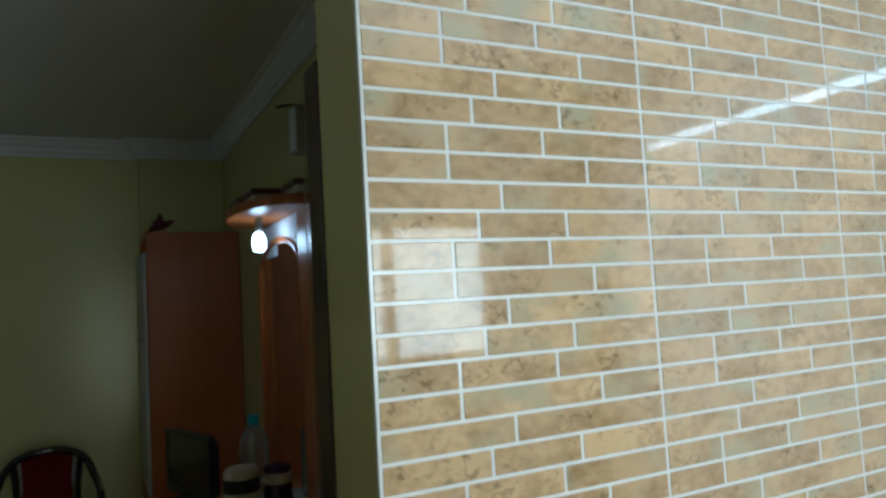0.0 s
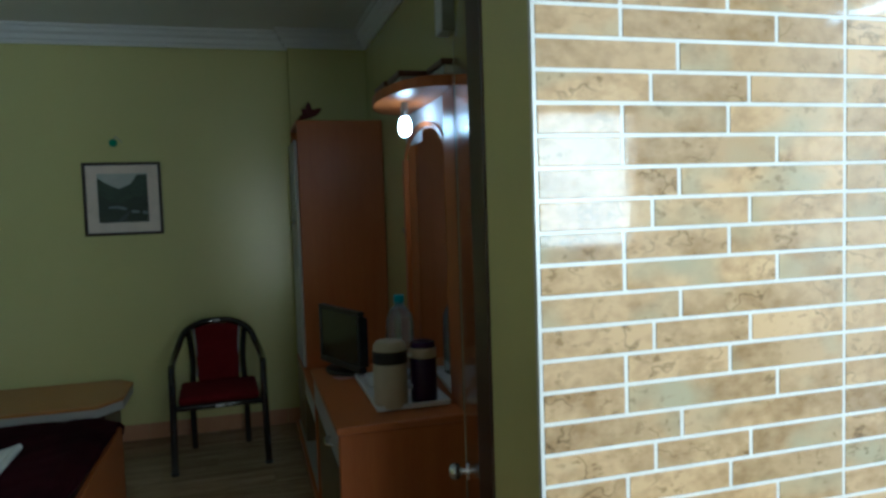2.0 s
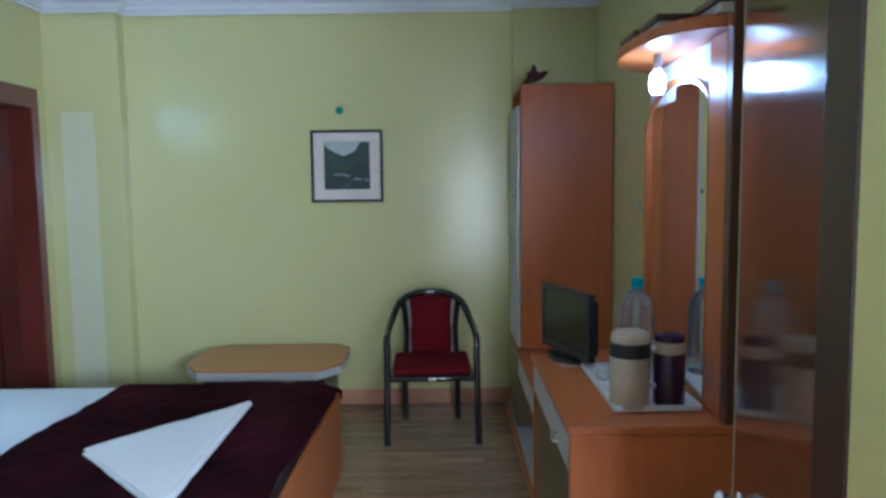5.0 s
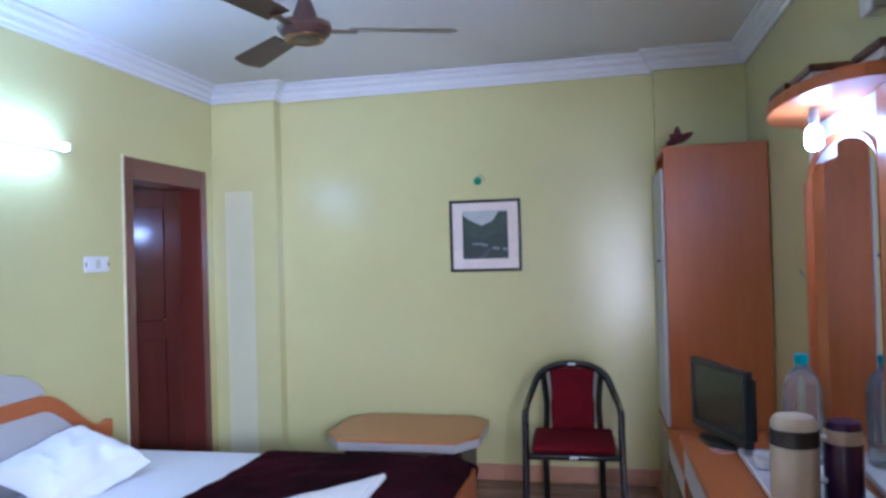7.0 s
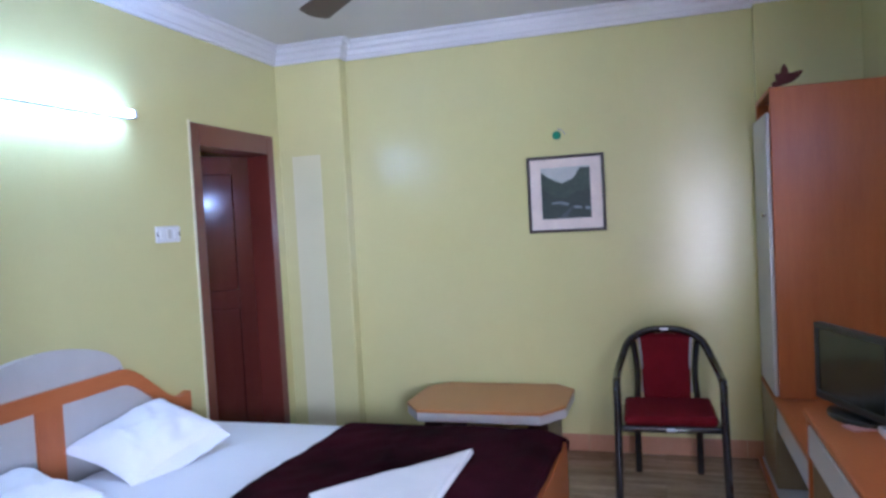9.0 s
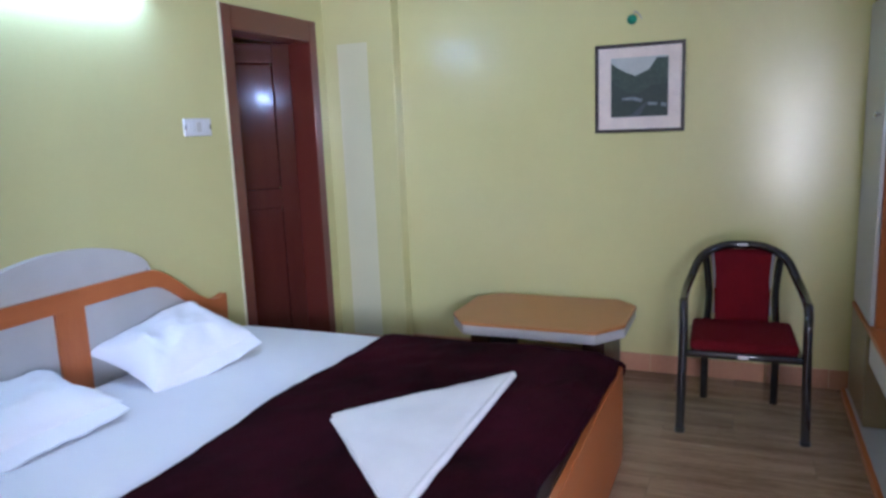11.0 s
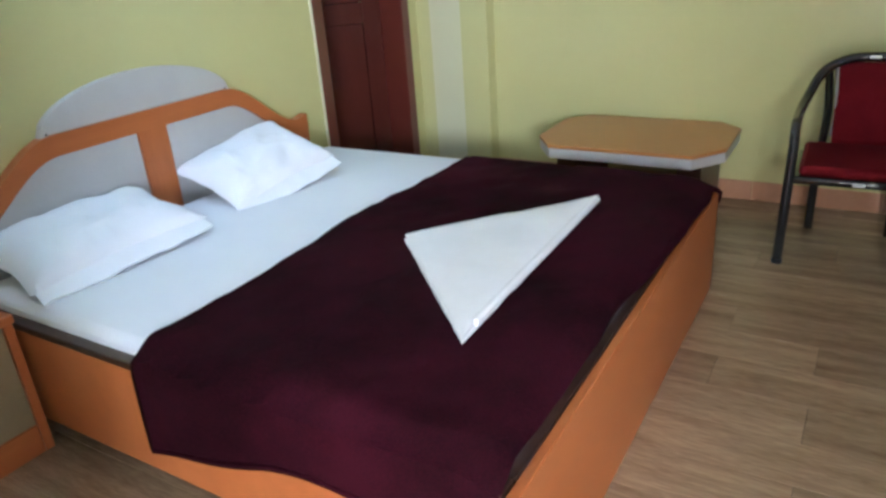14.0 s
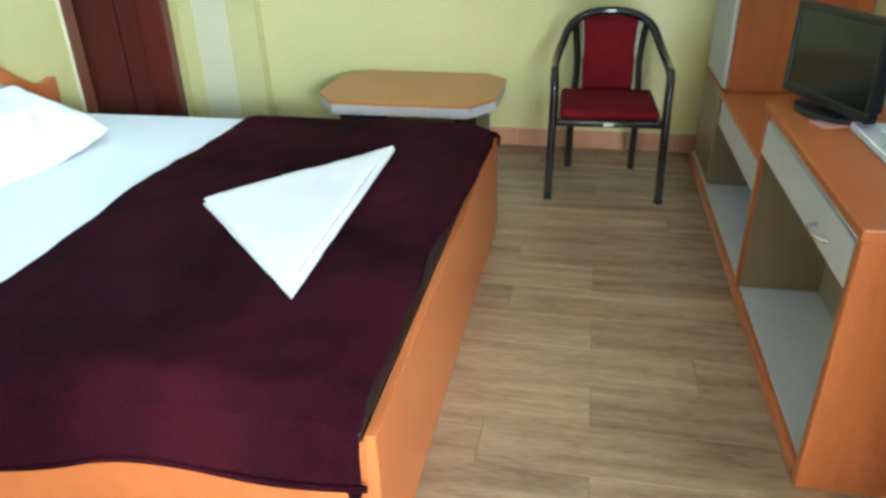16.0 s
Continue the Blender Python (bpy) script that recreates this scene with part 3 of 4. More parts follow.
def blanket():
    """Folded over the foot half of the bed, hanging over the near long side."""
    d = thing("blanket", "maroon fleece blanket spread over the bed's foot half", "blanket")
    b = bmesh.new()
    nx, ny = 70, 110
    rows = []
    for i in range(nx + 1):
        u = i / nx
        x = -1.395 + u * 1.075
        hem = 0.185 + 0.12 * min(1.0, u * 2.2) + 0.020 * u
        drop = 0.482 - hem
        length = (BY1 - BY0) - 0.03 + drop + 0.07
        row = []
        for j in range(ny + 1):
            s = j / ny * length
            far = (BY1 - BY0) - 0.03
            wob = 0.011 * noise.noise(Vector((x * 4, s * 3.3, 0.7))) + 0.006 * noise.noise(Vector((x * 11 + s * 5, s * 9, 2.0)))
            if s < 0.07:
                y, z = BY1 - 0.012 + 0.010, 0.482 - (0.07 - s) * 0.9
            elif s < 0.07 + far:
                q = s - 0.07
                y, z = BY1 - 0.012 - q, 0.489 + wob
                edge = min(far - q, q)
                if edge < 0.06:
                    z -= 0.03 * (1 - edge / 0.06) ** 2
            else:
                q = s - 0.07 - far
                y = BY0 - 0.006 - 0.010 * min(1, q / 0.05) - 0.010 * (1 + math.sin(x * 11 + 0.8)) * q / 0.3
                z = 0.459 - q
            xx = x + (0.012 * math.sin(s * 5) if i == 0 else 0) + (0.030 * math.sin(s * 2.1 + 0.6) - 0.012 if i == nx else 0)
            if i > nx - 6:
                z -= 0.003 * (i - nx + 6) ** 1.4
            xx -= 0.018 * u ** 10 * math.exp(-((y - 2.85) / 0.12) ** 2)
            corner = max(0.0, 1 - s / 0.45) * max(0.0, (u - 0.72) / 0.28)
            xx += 0.020 * corner * (1 + 0.4 * math.sin(s * 26))
            z += 0.010 * corner * math.sin(s * 31 + x * 9)
            crease = math.exp(-((x + 0.62 + 0.12 * (s - 1.0)) / 0.035) ** 2) + math.exp(-((x + 0.98 - 0.07 * (s - 0.8)) / 0.03) ** 2)
            if 0.12 < s < 0.07 + far - 0.05:
                z += 0.010 * crease * (0.5 + 0.5 * noise.noise(Vector((s * 2.2, x, 3.0))))
            row.append(b.verts.new((xx, y, z)))
        rows.append(row)
    for a, c in zip(rows, rows[1:]):
        for j in range(ny):
            b.faces.new((a[j], a[j + 1], c[j + 1], c[j]))
    bmesh.ops.recalc_face_normals(b, faces=b.faces)
    ob = part("cloth", b, BLANKET, d, smooth=True)
    sol = ob.modifiers.new("thickness", "SOLIDIFY")
    sol.thickness, sol.offset = 0.007, 0.0
    # rolled hem along the hanging edge
    pts = []
    for i in range(0, nx + 1, 5):
        v = (-1.395 + i / nx * 1.075, i / nx)
        pts.append((v[0], BY0 - 0.018 - 0.010 * (1 + math.sin(v[0] * 11 + 0.8)) * 0.9, 0.185 + 0.12 * min(1.0, v[1] * 2.2) + 0.020 * v[1] - 0.022))
    part("hem", pipe(pts, 0.008, 8), BLANKET, d, smooth=True)
    return d


blanket()


def towel():
    d = thing("towel", "white towel folded into a triangle on the blanket", "towel")
    A, B, C = Vector((-0.630, 3.525)), Vector((-0.605, 2.455)), Vector((-1.095, 2.945))
    b = bmesh.new()
    n = 26
    for base, top, inset in ((0.495, 0.516, 0.0), (0.517, 0.530, 0.014)):
        g = (A + B + C) / 3
        lo, hi = {}, {}
        for i in range(n + 1):
            for j in range(n + 1 - i):
                p = A + (B - A) * i / n + (C - A) * j / n
                p = p + (g - p) * inset
                k = min(i, j, n - i - j) / n
                z = top - 0.010 * max(0.0, 1 - k * 14) ** 2 + 0.006 * noise.noise(Vector((p.x * 8, p.y * 8, base * 20))) + 0.002 * noise.noise(Vector((p.x * 30, p.y * 24, base * 9)))
                hi[i, j] = b.verts.new((p.x, p.y, z))
                lo[i, j] = b.verts.new((p.x, p.y, base))
        for i in range(n):
            for j in range(n - i):
                b.faces.new((hi[i, j], hi[i + 1, j], hi[i, j + 1]))
                if j < n - i - 1:
                    b.faces.new((hi[i + 1, j], hi[i + 1, j + 1], hi[i, j + 1]))
        for k in range(n):
            b.faces.new((hi[k, 0], lo[k, 0], lo[k + 1, 0], hi[k + 1, 0]))
            b.faces.new((hi[0, k], hi[0, k + 1], lo[0, k + 1], lo[0, k]))
            b.faces.new((hi[k, n - k], hi[k + 1, n - k - 1], lo[k + 1, n - k - 1], lo[k, n - k]))
    bmesh.ops.recalc_face_normals(b, faces=b.faces)
    part("folded_cloth", b, TOWEL, d, smooth=True)
    p0, p1 = A + (B - A) * 0.035, B + (A - B) * 0.07
    fold = pipe([(p0.x - 0.004, p0.y, 0.515), (p0.x * 0.6 + p1.x * 0.4, p0.y * 0.6 + p1.y * 0.4, 0.518), (p1.x - 0.004, p1.y, 0.515)], 0.0125, 10)
    part("fold", fold, TOWEL, d, "thick rolled fold", True)
    return d


towel()


# ---- bedside cabinet ----
def nightstand():
    d = thing("bedside_cabinet", "low bedside cabinet with orange edges and cream door", "cabinet")
    x0, x1, y0, y1 = XL + 0.012, -1.92, 1.62, 2.085
    block("body", (x0, x1 - 0.02, y0, y1, 0.03, 0.445), LAMINATE, d)
    block("top", (x0, x1 + 0.006, y0 - 0.01, y1 + 0.006, 0.447, 0.475), LAMINATE_H, d, r=0.005)
    dr = block("door", (x1 - 0.019, x1 - 0.006, y0 + 0.03, y1 - 0.03, 0.10, 0.44), OLIVE_LAM, d, "cream door panel")
    block("edge_strip", (x1 - 0.019, x1, y1 - 0.028, y1, 0.0, 0.445), LAMINATE, d)
    block("edge_strip", (x1 - 0.019, x1, y0, y0 + 0.028, 0.0, 0.445), LAMINATE, d)
    block("plinth", (x1 - 0.019, x1 - 0.002, y0 + 0.03, y1 - 0.03, 0.0, 0.098), LAMINATE_H, d)
    return d


nightstand()


# ---- coffee table ----
def coffee_table():
    d = thing("coffee_table", "low octagonal table with wood top and pale edge", "table")
    x0, x1, y0, y1, c = -1.30, -0.375, 4.36, 5.02, 0.115
    out = [(x0 + c, y0), (x1 - c, y0), (x1, y0 + c * 1.4), (x1, y1 - c), (x1 - c, y1), (x0 + c, y1), (x0, y1 - c), (x0, y0 + c * 1.4)]
    part("tabletop", slab(out, 0.418, 0.436, 0.004), TABLE_TOP, d)
    part("apron", slab([(x + (0.004 if x < -0.8 else -0.004), y + (0.004 if y < 4.7 else -0.004)) for x, y in out], 0.368, 0.417, 0.004), GREY_LAM, d, "pale grey deep edge band")
    for xa, xb in ((x0 + 0.13, x0 + 0.24), (x1 - 0.20, x1 - 0.09)):
        block("leg_panel", (xa, xb, 4.44, 4.93, 0.0, 0.367), DARK_TRIM, d, "black leg panel")
    return d


coffee_table()


# ---- armchair ----
def armchair():
    d = thing("armchair", "black tubular armchair with red cushioned seat and back", "chair", (0.157, 4.57, 0), turn=2)
    R = 0.020
    hw = 0.262
    for s in (-1, 1):
        part("front_leg", pipe([(s * hw, -0.235, 0.0), (s * (hw - 0.005), -0.23, 0.25), (s * (hw - 0.008), -0.215, 0.50), (s * (hw - 0.006), -0.195, 0.575), (s * (hw - 0.005), -0.15, 0.606)], R), BLACK_GLOSS, d, smooth=True)
        part("rear_leg", pipe([(s * 0.165, 0.225, 0.0), (s * 0.165, 0.205, 0.24), (s * 0.17, 0.16, 0.42)], R * 0.95), BLACK_GLOSS, d, smooth=True)
        part("back_post", pipe([(s * 0.160, 0.17, 0.40), (s * 0.152, 0.205, 0.56), (s * 0.165, 0.235, 0.70), (s * 0.178, 0.240, 0.775)], 0.022, flat=0.6), BLACK_GLOSS, d, smooth=True)
        part("piping", pipe([(s * 0.129, 0.172, 0.47), (s * 0.124, 0.195, 0.58), (s * 0.139, 0.225, 0.77)], 0.006, 6), GREY_BEAD, d, "grey piping")
        foot = turned([(0.022, 0.0), (0.022, 0.02)], 12)
        bmesh.ops.translate(foot, vec=(s * hw, -0.235, 0.0), verts=foot.verts)
        part("foot_cap", foot, BLACK_PLASTIC, d)
    hoop = [(-hw + 0.005, -0.16, 0.603), (-hw + 0.008, -0.02, 0.62), (-0.235, 0.10, 0.664), (-0.19, 0.20, 0.750), (-0.10, 0.245, 0.796), (0.0, 0.255, 0.805), (0.10, 0.245, 0.796), (0.19, 0.20, 0.750), (0.235, 0.10, 0.664), (hw - 0.008, -0.02, 0.62), (hw - 0.005, -0.16, 0.603)]
    part("hoop", pipe(hoop, R * 1.05), BLACK_GLOSS, d, "bent hoop forming arms and top rail", True)
    ring = bmesh.new()
    rounded(ring, -0.245, 0.245, -0.235, 0.20, 0.36, 0.395, 0.015, 3)
    part("seat_frame", ring, BLACK_GLOSS, d, smooth=True)
    b = bmesh.new()
    rounded(b, -0.225, 0.225, -0.228, 0.18, 0.393, 0.442, 0.022, 4)
    part("seat", b, RED_CLOTH, d, "red padded seat", True)
    bk = bmesh.new()
    n = 14
    grid = {}
    for i in range(n + 1):
        for j in range(n + 1):
            u, v = 2 * i / n - 1, j / n
            w = 0.120 + 0.020 * (v - 0.25) ** 2 * 1.6 + 0.012 * v
            z = 0.44 + v * 0.33
            y = 0.165 + 0.085 * v - 0.022 * (1 - u * u) * (1 - (2 * v - 1) ** 4)
            grid[i, j] = bk.verts.new((u * w, y, z + (0.012 * (1 - u * u) if j == n else 0)))
    for i in range(n):
        for j in range(n):
            bk.faces.new((grid[i, j], grid[i + 1, j], grid[i + 1, j + 1], grid[i, j + 1]))
    bmesh.ops.recalc_face_normals(bk, faces=bk.faces)
    ob = part("backrest", bk, RED_CLOTH, d, "red padded back", True)
    m = ob.modifiers.new("thickness", "SOLIDIFY")
    m.thickness, m.offset = 0.022, 0.0
    for dims in ((-0.022, 0.022, 0.225, 0.2335, 0.803, 0.815), (-0.022, 0.022, -0.242, -0.234, 0.371, 0.385)):
        block("badge", dims, WHITE_PLASTIC, d, "small white badge")
    return d


armchair()


# ---- dressing table, low unit and wardrobe ----
DX = 0.64            # front line of the built-in units
DY0, DY1 = 2.56, 3.53


def dressing_table():
    d = thing("dressing_table", "orange laminate dressing table with pale drawer", "dressing table")
    bm = bmesh.new()
    rounded(bm, DX - 0.012, XR - 0.004, DY0 - 0.005, DY1 + 0.004, 0.695, 0.722, 0.005)
    part("top", bm, LAMINATE_H, d)
    block("end_panel", (DX - 0.005, XR - 0.004, DY0, DY0 + 0.035, 0.0, 0.694), LAMINATE, d, r=0.006)
    block("end_panel", (DX + 0.012, XR - 0.004, DY1 - 0.022, DY1, 0.042, 0.694), OLIVE_LAM, d, "olive inner panel")
    block("edge_strip", (DX - 0.002, DX + 0.0115, DY1 - 0.024, DY1 + 0.001, 0.042, 0.694), LAMINATE, d)
    block("back_panel", (XR - 0.30, XR - 0.285, DY0 + 0.036, DY1 - 0.023, 0.042, 0.56), OLIVE_LAM, d)
    block("rail", (DX + 0.004, DX + 0.018, DY0 + 0.036, DY1 - 0.023, 0.672, 0.694), GREY_LAM, d)
    dr = block("drawer", (DX - 0.002, XR - 0.06, DY0 + 0.05, DY1 - 0.025, 0.555, 0.668), GREY_LAM, d, "pale grey drawer front", r=0.004)
    part("handle", pipe([(DX - 0.002, 2.75, 0.60), (DX - 0.026, 2.765, 0.602), (DX - 0.030, 2.80, 0.602), (DX - 0.026, 2.835, 0.602), (DX - 0.002, 2.85, 0.60)], 0.006), SILVER, dr, "small bow handle", True)
    return d


dressing_table()
BASE = thing("base_board", "pale base board with orange front edge under units", "base board")
block("board", (DX + 0.014, XR - 0.004, DY0 + 0.036, COL_RY - 0.004, 0.0, 0.040), GREY_LAM, BASE)
block("front_edge", (DX - 0.006, DX + 0.013, DY0 + 0.036, COL_RY - 0.004, 0.0, 0.041), LAMINATE_H, BASE, "orange edge strip")


def low_unit():
    d = thing("low_unit", "low laminate unit with pale drawer below the television", "cabinet")
    y0, y1 = DY1 + 0.006, COL_RY - 0.006
    block("top", (DX + 0.02, XR - 0.004, y0, y1, 0.478, 0.502), LAMINATE_H, d)
    block("drawer", (DX + 0.024, XR - 0.06, y0 + 0.05, y1 - 0.55, 0.36, 0.474), GREY_LAM, d, "pale grey drawer front", r=0.004)
    block("back_panel", (XR - 0.30, XR - 0.285, y0, y1, 0.042, 0.476), OLIVE_LAM, d)
    block("door", (DX + 0.024, DX + 0.042, 4.56, y1, 0.044, 0.474), OLIVE_LAM, d, "olive brown door")
    block("divider", (DX + 0.024, XR - 0.286, 4.52, 4.545, 0.042, 0.476), OLIVE_LAM, d)
    return d


low_unit()


def wardrobe():
    d = thing("wardrobe", "tall orange laminate wardrobe with pale grey front", "wardrobe")
    x0, x1, y0, y1, z0, z1 = 0.685, XR - 0.004, 4.50, COL_RY - 0.006, 0.504, 2.04
    block("side_panel", (x0, x1, y0, y0 + 0.022, z0, z1), LAMINATE, d, r=0.006)
    block("side_panel", (x0, x1, y1 - 0.022, y1, z0, z1), LAMINATE, d)
    block("top", (x0, x1, y0 + 0.023, y1 - 0.023, z1 - 0.024, z1), LAMINATE, d)
    block("bottom", (x0, x1, y0 + 0.023, y1 - 0.023, z0, z0 + 0.022), LAMINATE, d)
    block("back", (x1 - 0.02, x1, y0 + 0.023, y1 - 0.023, z0 + 0.023, z1 - 0.025), LAMINATE, d)
    door = block("door", (x0 - 0.020, x0 - 0.002, y0 + 0.012, y1 - 0.004, z0 + 0.01, z1 - 0.12), GREY_LAM, d, "pale grey door", r=0.004)
    k = turned([(0.007, 0.0), (0.007, 0.012), (0.014, 0.016), (0.014, 0.024), (0.006, 0.028)], 14)
    bmesh.ops.rotate(k, cent=(0, 0, 0), matrix=Matrix.Rotation(radians(-90), 3, "Y"), verts=k.verts)
    bmesh.ops.translate(k, vec=(x0 - 0.020, y0 + 0.06, 1.42), verts=k.verts)
    part("knob", k, SILVER, door, smooth=True)
    return d


wardrobe()


def dried_flower():
    d = thing("dried_flower", "dark red dried flower lying on the wardrobe", "decoration", (0.775, 4.62, 2.041))
    part("stem", pipe([(-0.075, 0.0, 0.008), (-0.05, 0.0, 0.02), (0.0, 0.01, 0.035)], 0.008, 8), DRIED, d, smooth=True)
    rng = random.Random(4)
    for a, e, ln in ((80, 82, 0.12), (0, 42, 0.115), (160, 62, 0.085), (-40, 60, 0.08), (200, 20, 0.07), (100, 50, 0.07)):
        p = bmesh.new()
        dv = Vector((math.cos(radians(a)) * math.cos(radians(e)), 0.6 * math.sin(radians(a)) * math.cos(radians(e)), math.sin(radians(e))))
        o = Vector((0.0, 0.01, 0.03))
        side = dv.cross(Vector((0, 1, 0.3))).normalized()
        pr = None
        for k in range(7):
            t = k / 6
            w = 0.020 * math.sin(math.pi * min(t * 0.85 + 0.12, 1)) + 0.001
            c = o + dv * ln * t + Vector((0, 0, -0.02 * t * t))
            cur = (p.verts.new(c + side * w), p.verts.new(c + dv.cross(side) * 0.006), p.verts.new(c - side * w), p.verts.new(c - dv.cross(side) * 0.004))
            if pr:
                for q in range(4):
                    p.faces.new((pr[q], pr[(q + 1) % 4], cur[(q + 1) % 4], cur[q]))
            pr = cur
        bmesh.ops.recalc_face_normals(p, faces=p.faces)
        part("petal", p, DRIED, d, smooth=True)
    return d


dried_flower()


# ---- mirror with lamp canopy ----
MX = 1.12


def dressing_mirror():
    d = thing("dressing_mirror", "tall wall mirror in orange frame with stepped canopy", "mirror")
    y0, y1, z0, z1 = 2.60, 3.45, 0.724, 1.76
    block("back_board", (MX + 0.012, XR - 0.004, y0, y1, z0, 1.928), LAMINATE, d)
    block("side_frame", (MX - 0.012, XR - 0.004, y0 - 0.045, y0 - 0.001, z0, 2.02), BROWN_TRIM, d, "dark outer edge")
    block("inner_edge", (MX - 0.012, MX + 0.011, y0, y0 + 0.14, z0, 1.928), LAMINATE, d)
    block("far_frame", (MX - 0.012, XR - 0.004, y1 + 0.001, y1 + 0.035, z0, 1.72), LAMINATE, d)
    n = 24
    g = bmesh.new()
    ym, hw = (y0 + 0.14 + y1) / 2, (y1 - y0 - 0.14) / 2
    outline = [(y0 + 0.142, z0 + 0.005), (y1 - 0.002, z0 + 0.005)] + [(ym + hw * 0.99 * math.cos(math.pi * k / n), z1 - 0.06 + 0.13 * math.sin(math.pi * k / n)) for k in range(n + 1)]
    f = g.faces.new([g.verts.new((MX - 0.02 + (y - 2.6) * 0.045, y, z)) for y, z in outline])
    up = bmesh.ops.extrude_face_region(g, geom=[f])
    bmesh.ops.translate(g, vec=(0.006, 0, 0), verts=[v for v in up["geom"] if isinstance(v, bmesh.types.BMVert)])
    bmesh.ops.recalc_face_normals(g, faces=g.faces)
    part("mirror_glass", g, MIRROR, d, "arched mirror glass")
    block("upper_panel", (MX + 0.004, MX + 0.011, y0 + 0.142, y1 - 0.002, 1.78, 1.928), WHITE_PAINT, d, "pale panel above the glass")
    arc = bmesh.new()
    pr = None
    for k in range(n + 1):
        a = math.pi * k / n
        cur = []
        for rr, x in ((0.0, MX - 0.010), (0.022, MX - 0.010), (0.022, MX + 0.003), (0.0, MX + 0.003)):
            cur.append(arc.verts.new((x, ym + (hw + rr * 0.6) * 0.97 * math.cos(a), z1 - 0.06 + (0.135 + rr) * math.sin(a))))
        if pr:
            for q in range(4):
                arc.faces.new((pr[q], pr[(q + 1) % 4], cur[(q + 1) % 4], cur[q]))
        pr = cur
    bmesh.ops.recalc_face_normals(arc, faces=arc.faces)
    part("arch_trim", arc, LAMINATE, d, "curved orange trim")
    # canopy: a rounded board with three stepped caps along it
    out = [(XR - 0.006, y0 - 0.04), (MX - 0.02, y0 - 0.04)]
    for k in range(13):
        a = math.pi * k / 12
        out.append((MX - 0.02 - 0.20 * math.sin(a) ** 0.8, y0 - 0.02 + (y1 - y0) * (1 - math.cos(a)) / 2))
    out += [(MX - 0.02, y1 + 0.03), (XR - 0.006, y1 + 0.03)]
    clean = [out[0]]
    for p in out[1:]:
        if (Vector(p) - Vector(clean[-1])).length > 0.004:
            clean.append(p)
    part("canopy", slab(clean, 1.930, 1.970, 0.004), LAMINATE_H, d, "rounded orange canopy board")
    for i, (ya, yb, xa) in enumerate(((2.56, 2.76, 1.06), (2.80, 3.00, 0.955), (3.04, 3.24, 0.945), (3.28, 3.46, 1.03))):
        block("riser", (xa + 0.006, XR - 0.006, ya, yb, 1.9705, 2.000), GREY_LAM, d, "pale riser")
        block("cap", (xa - 0.004, XR - 0.006, ya - 0.006, yb + 0.006, 2.0005, 2.022), BROWN_TRIM, d, "dark cap strip")
    return d


dressing_mirror()


def cfl_bulb():
    d = thing("light_bulb", "lit compact white bulb under the mirror canopy", "lamp", (1.02, 3.01, 1.785))
    part("holder", turned([(0.013, 0.086), (0.015, 0.10), (0.015, 0.142), (0.012, 0.1445)], 16), GREY_BEAD, d, smooth=True)
    part("tube", turned([(0.004, 0.004), (0.018, 0.008), (0.026, 0.020), (0.027, 0.052), (0.022, 0.074), (0.012, 0.0855)], 20), BULB_GLOW, d, "glowing bulb", True)
    return d


cfl_bulb()


def coat_hook():
    d = thing("wall_hook", "small dark metal hook on the wall", "hook", (XR, 3.80, 1.36))
    block("plate", (-0.006, -0.0005, -0.012, 0.012, -0.03, 0.03), GREY_BEAD, d)
    part("hook", pipe([(-0.006, 0, -0.01), (-0.03, 0, -0.015), (-0.045, 0, 0.005), (-0.05, 0, 0.02)], 0.005, 8), GREY_BEAD, d, smooth=True)


coat_hook()


def wall_box():
    d = thing("door_chime", "white wall box with dark side and bracket", "wall box", (XR, 2.95, 2.30))
    block("housing", (-0.06, -0.0005, -0.05, 0.05, -0.10, 0.09), WHITE_PLASTIC, d, r=0.01)
    block("side_cover", (-0.055, -0.004, -0.056, -0.0505, -0.095, 0.085), GREY_BEAD, d)
    part("bracket", pipe([(-0.004, -0.02, 0.10), (-0.07, 0.0, 0.105), (-0.11, 0.03, 0.10)], 0.006, 8), DARK_TRIM, d)


wall_box()


# ---- things on the dressing table ----
def television():
    d = thing("television", "small black flat television on the dressing table", "television", (0.682, 3.59, 0.7225), turn=-71.0)
    w, h, z = 0.416, 0.279, 0.030
    fr = bmesh.new()
    for dims in ((0, w, 0, 0.032, z, z + 0.028), (0, w, 0, 0.032, z + h - 0.020, z + h), (0, 0.020, 0, 0.032, z + 0.028, z + h - 0.020), (w - 0.020, w, 0, 0.032, z + 0.028, z + h - 0.020)):
        rounded(fr, *dims, 0.004)
    part("bezel", fr, BLACK_PLASTIC, d)
    block("screen", (0.020, w - 0.020, 0.006, 0.012, z + 0.028, z + h - 0.020), SCREEN, d, "dark glossy screen", r=0)
    block("back_cover", (0.02, w - 0.02, 0.0125, 0.060, z + 0.02, z + h - 0.03), BLACK_PLASTIC, d, r=0.01)
    block("neck", (w / 2 - 0.05, w / 2 + 0.05, 0.0325, 0.055, 0.012, z + 0.06), BLACK_PLASTIC, d)
    part("base", slab([(w / 2 + 0.135 * math.cos(a * math.pi / 12), 0.035 + 0.085 * math.sin(a * math.pi / 12)) for a in range(24)], 0.0, 0.018, 0.005), BLACK_PLASTIC, d, smooth=True)


television()


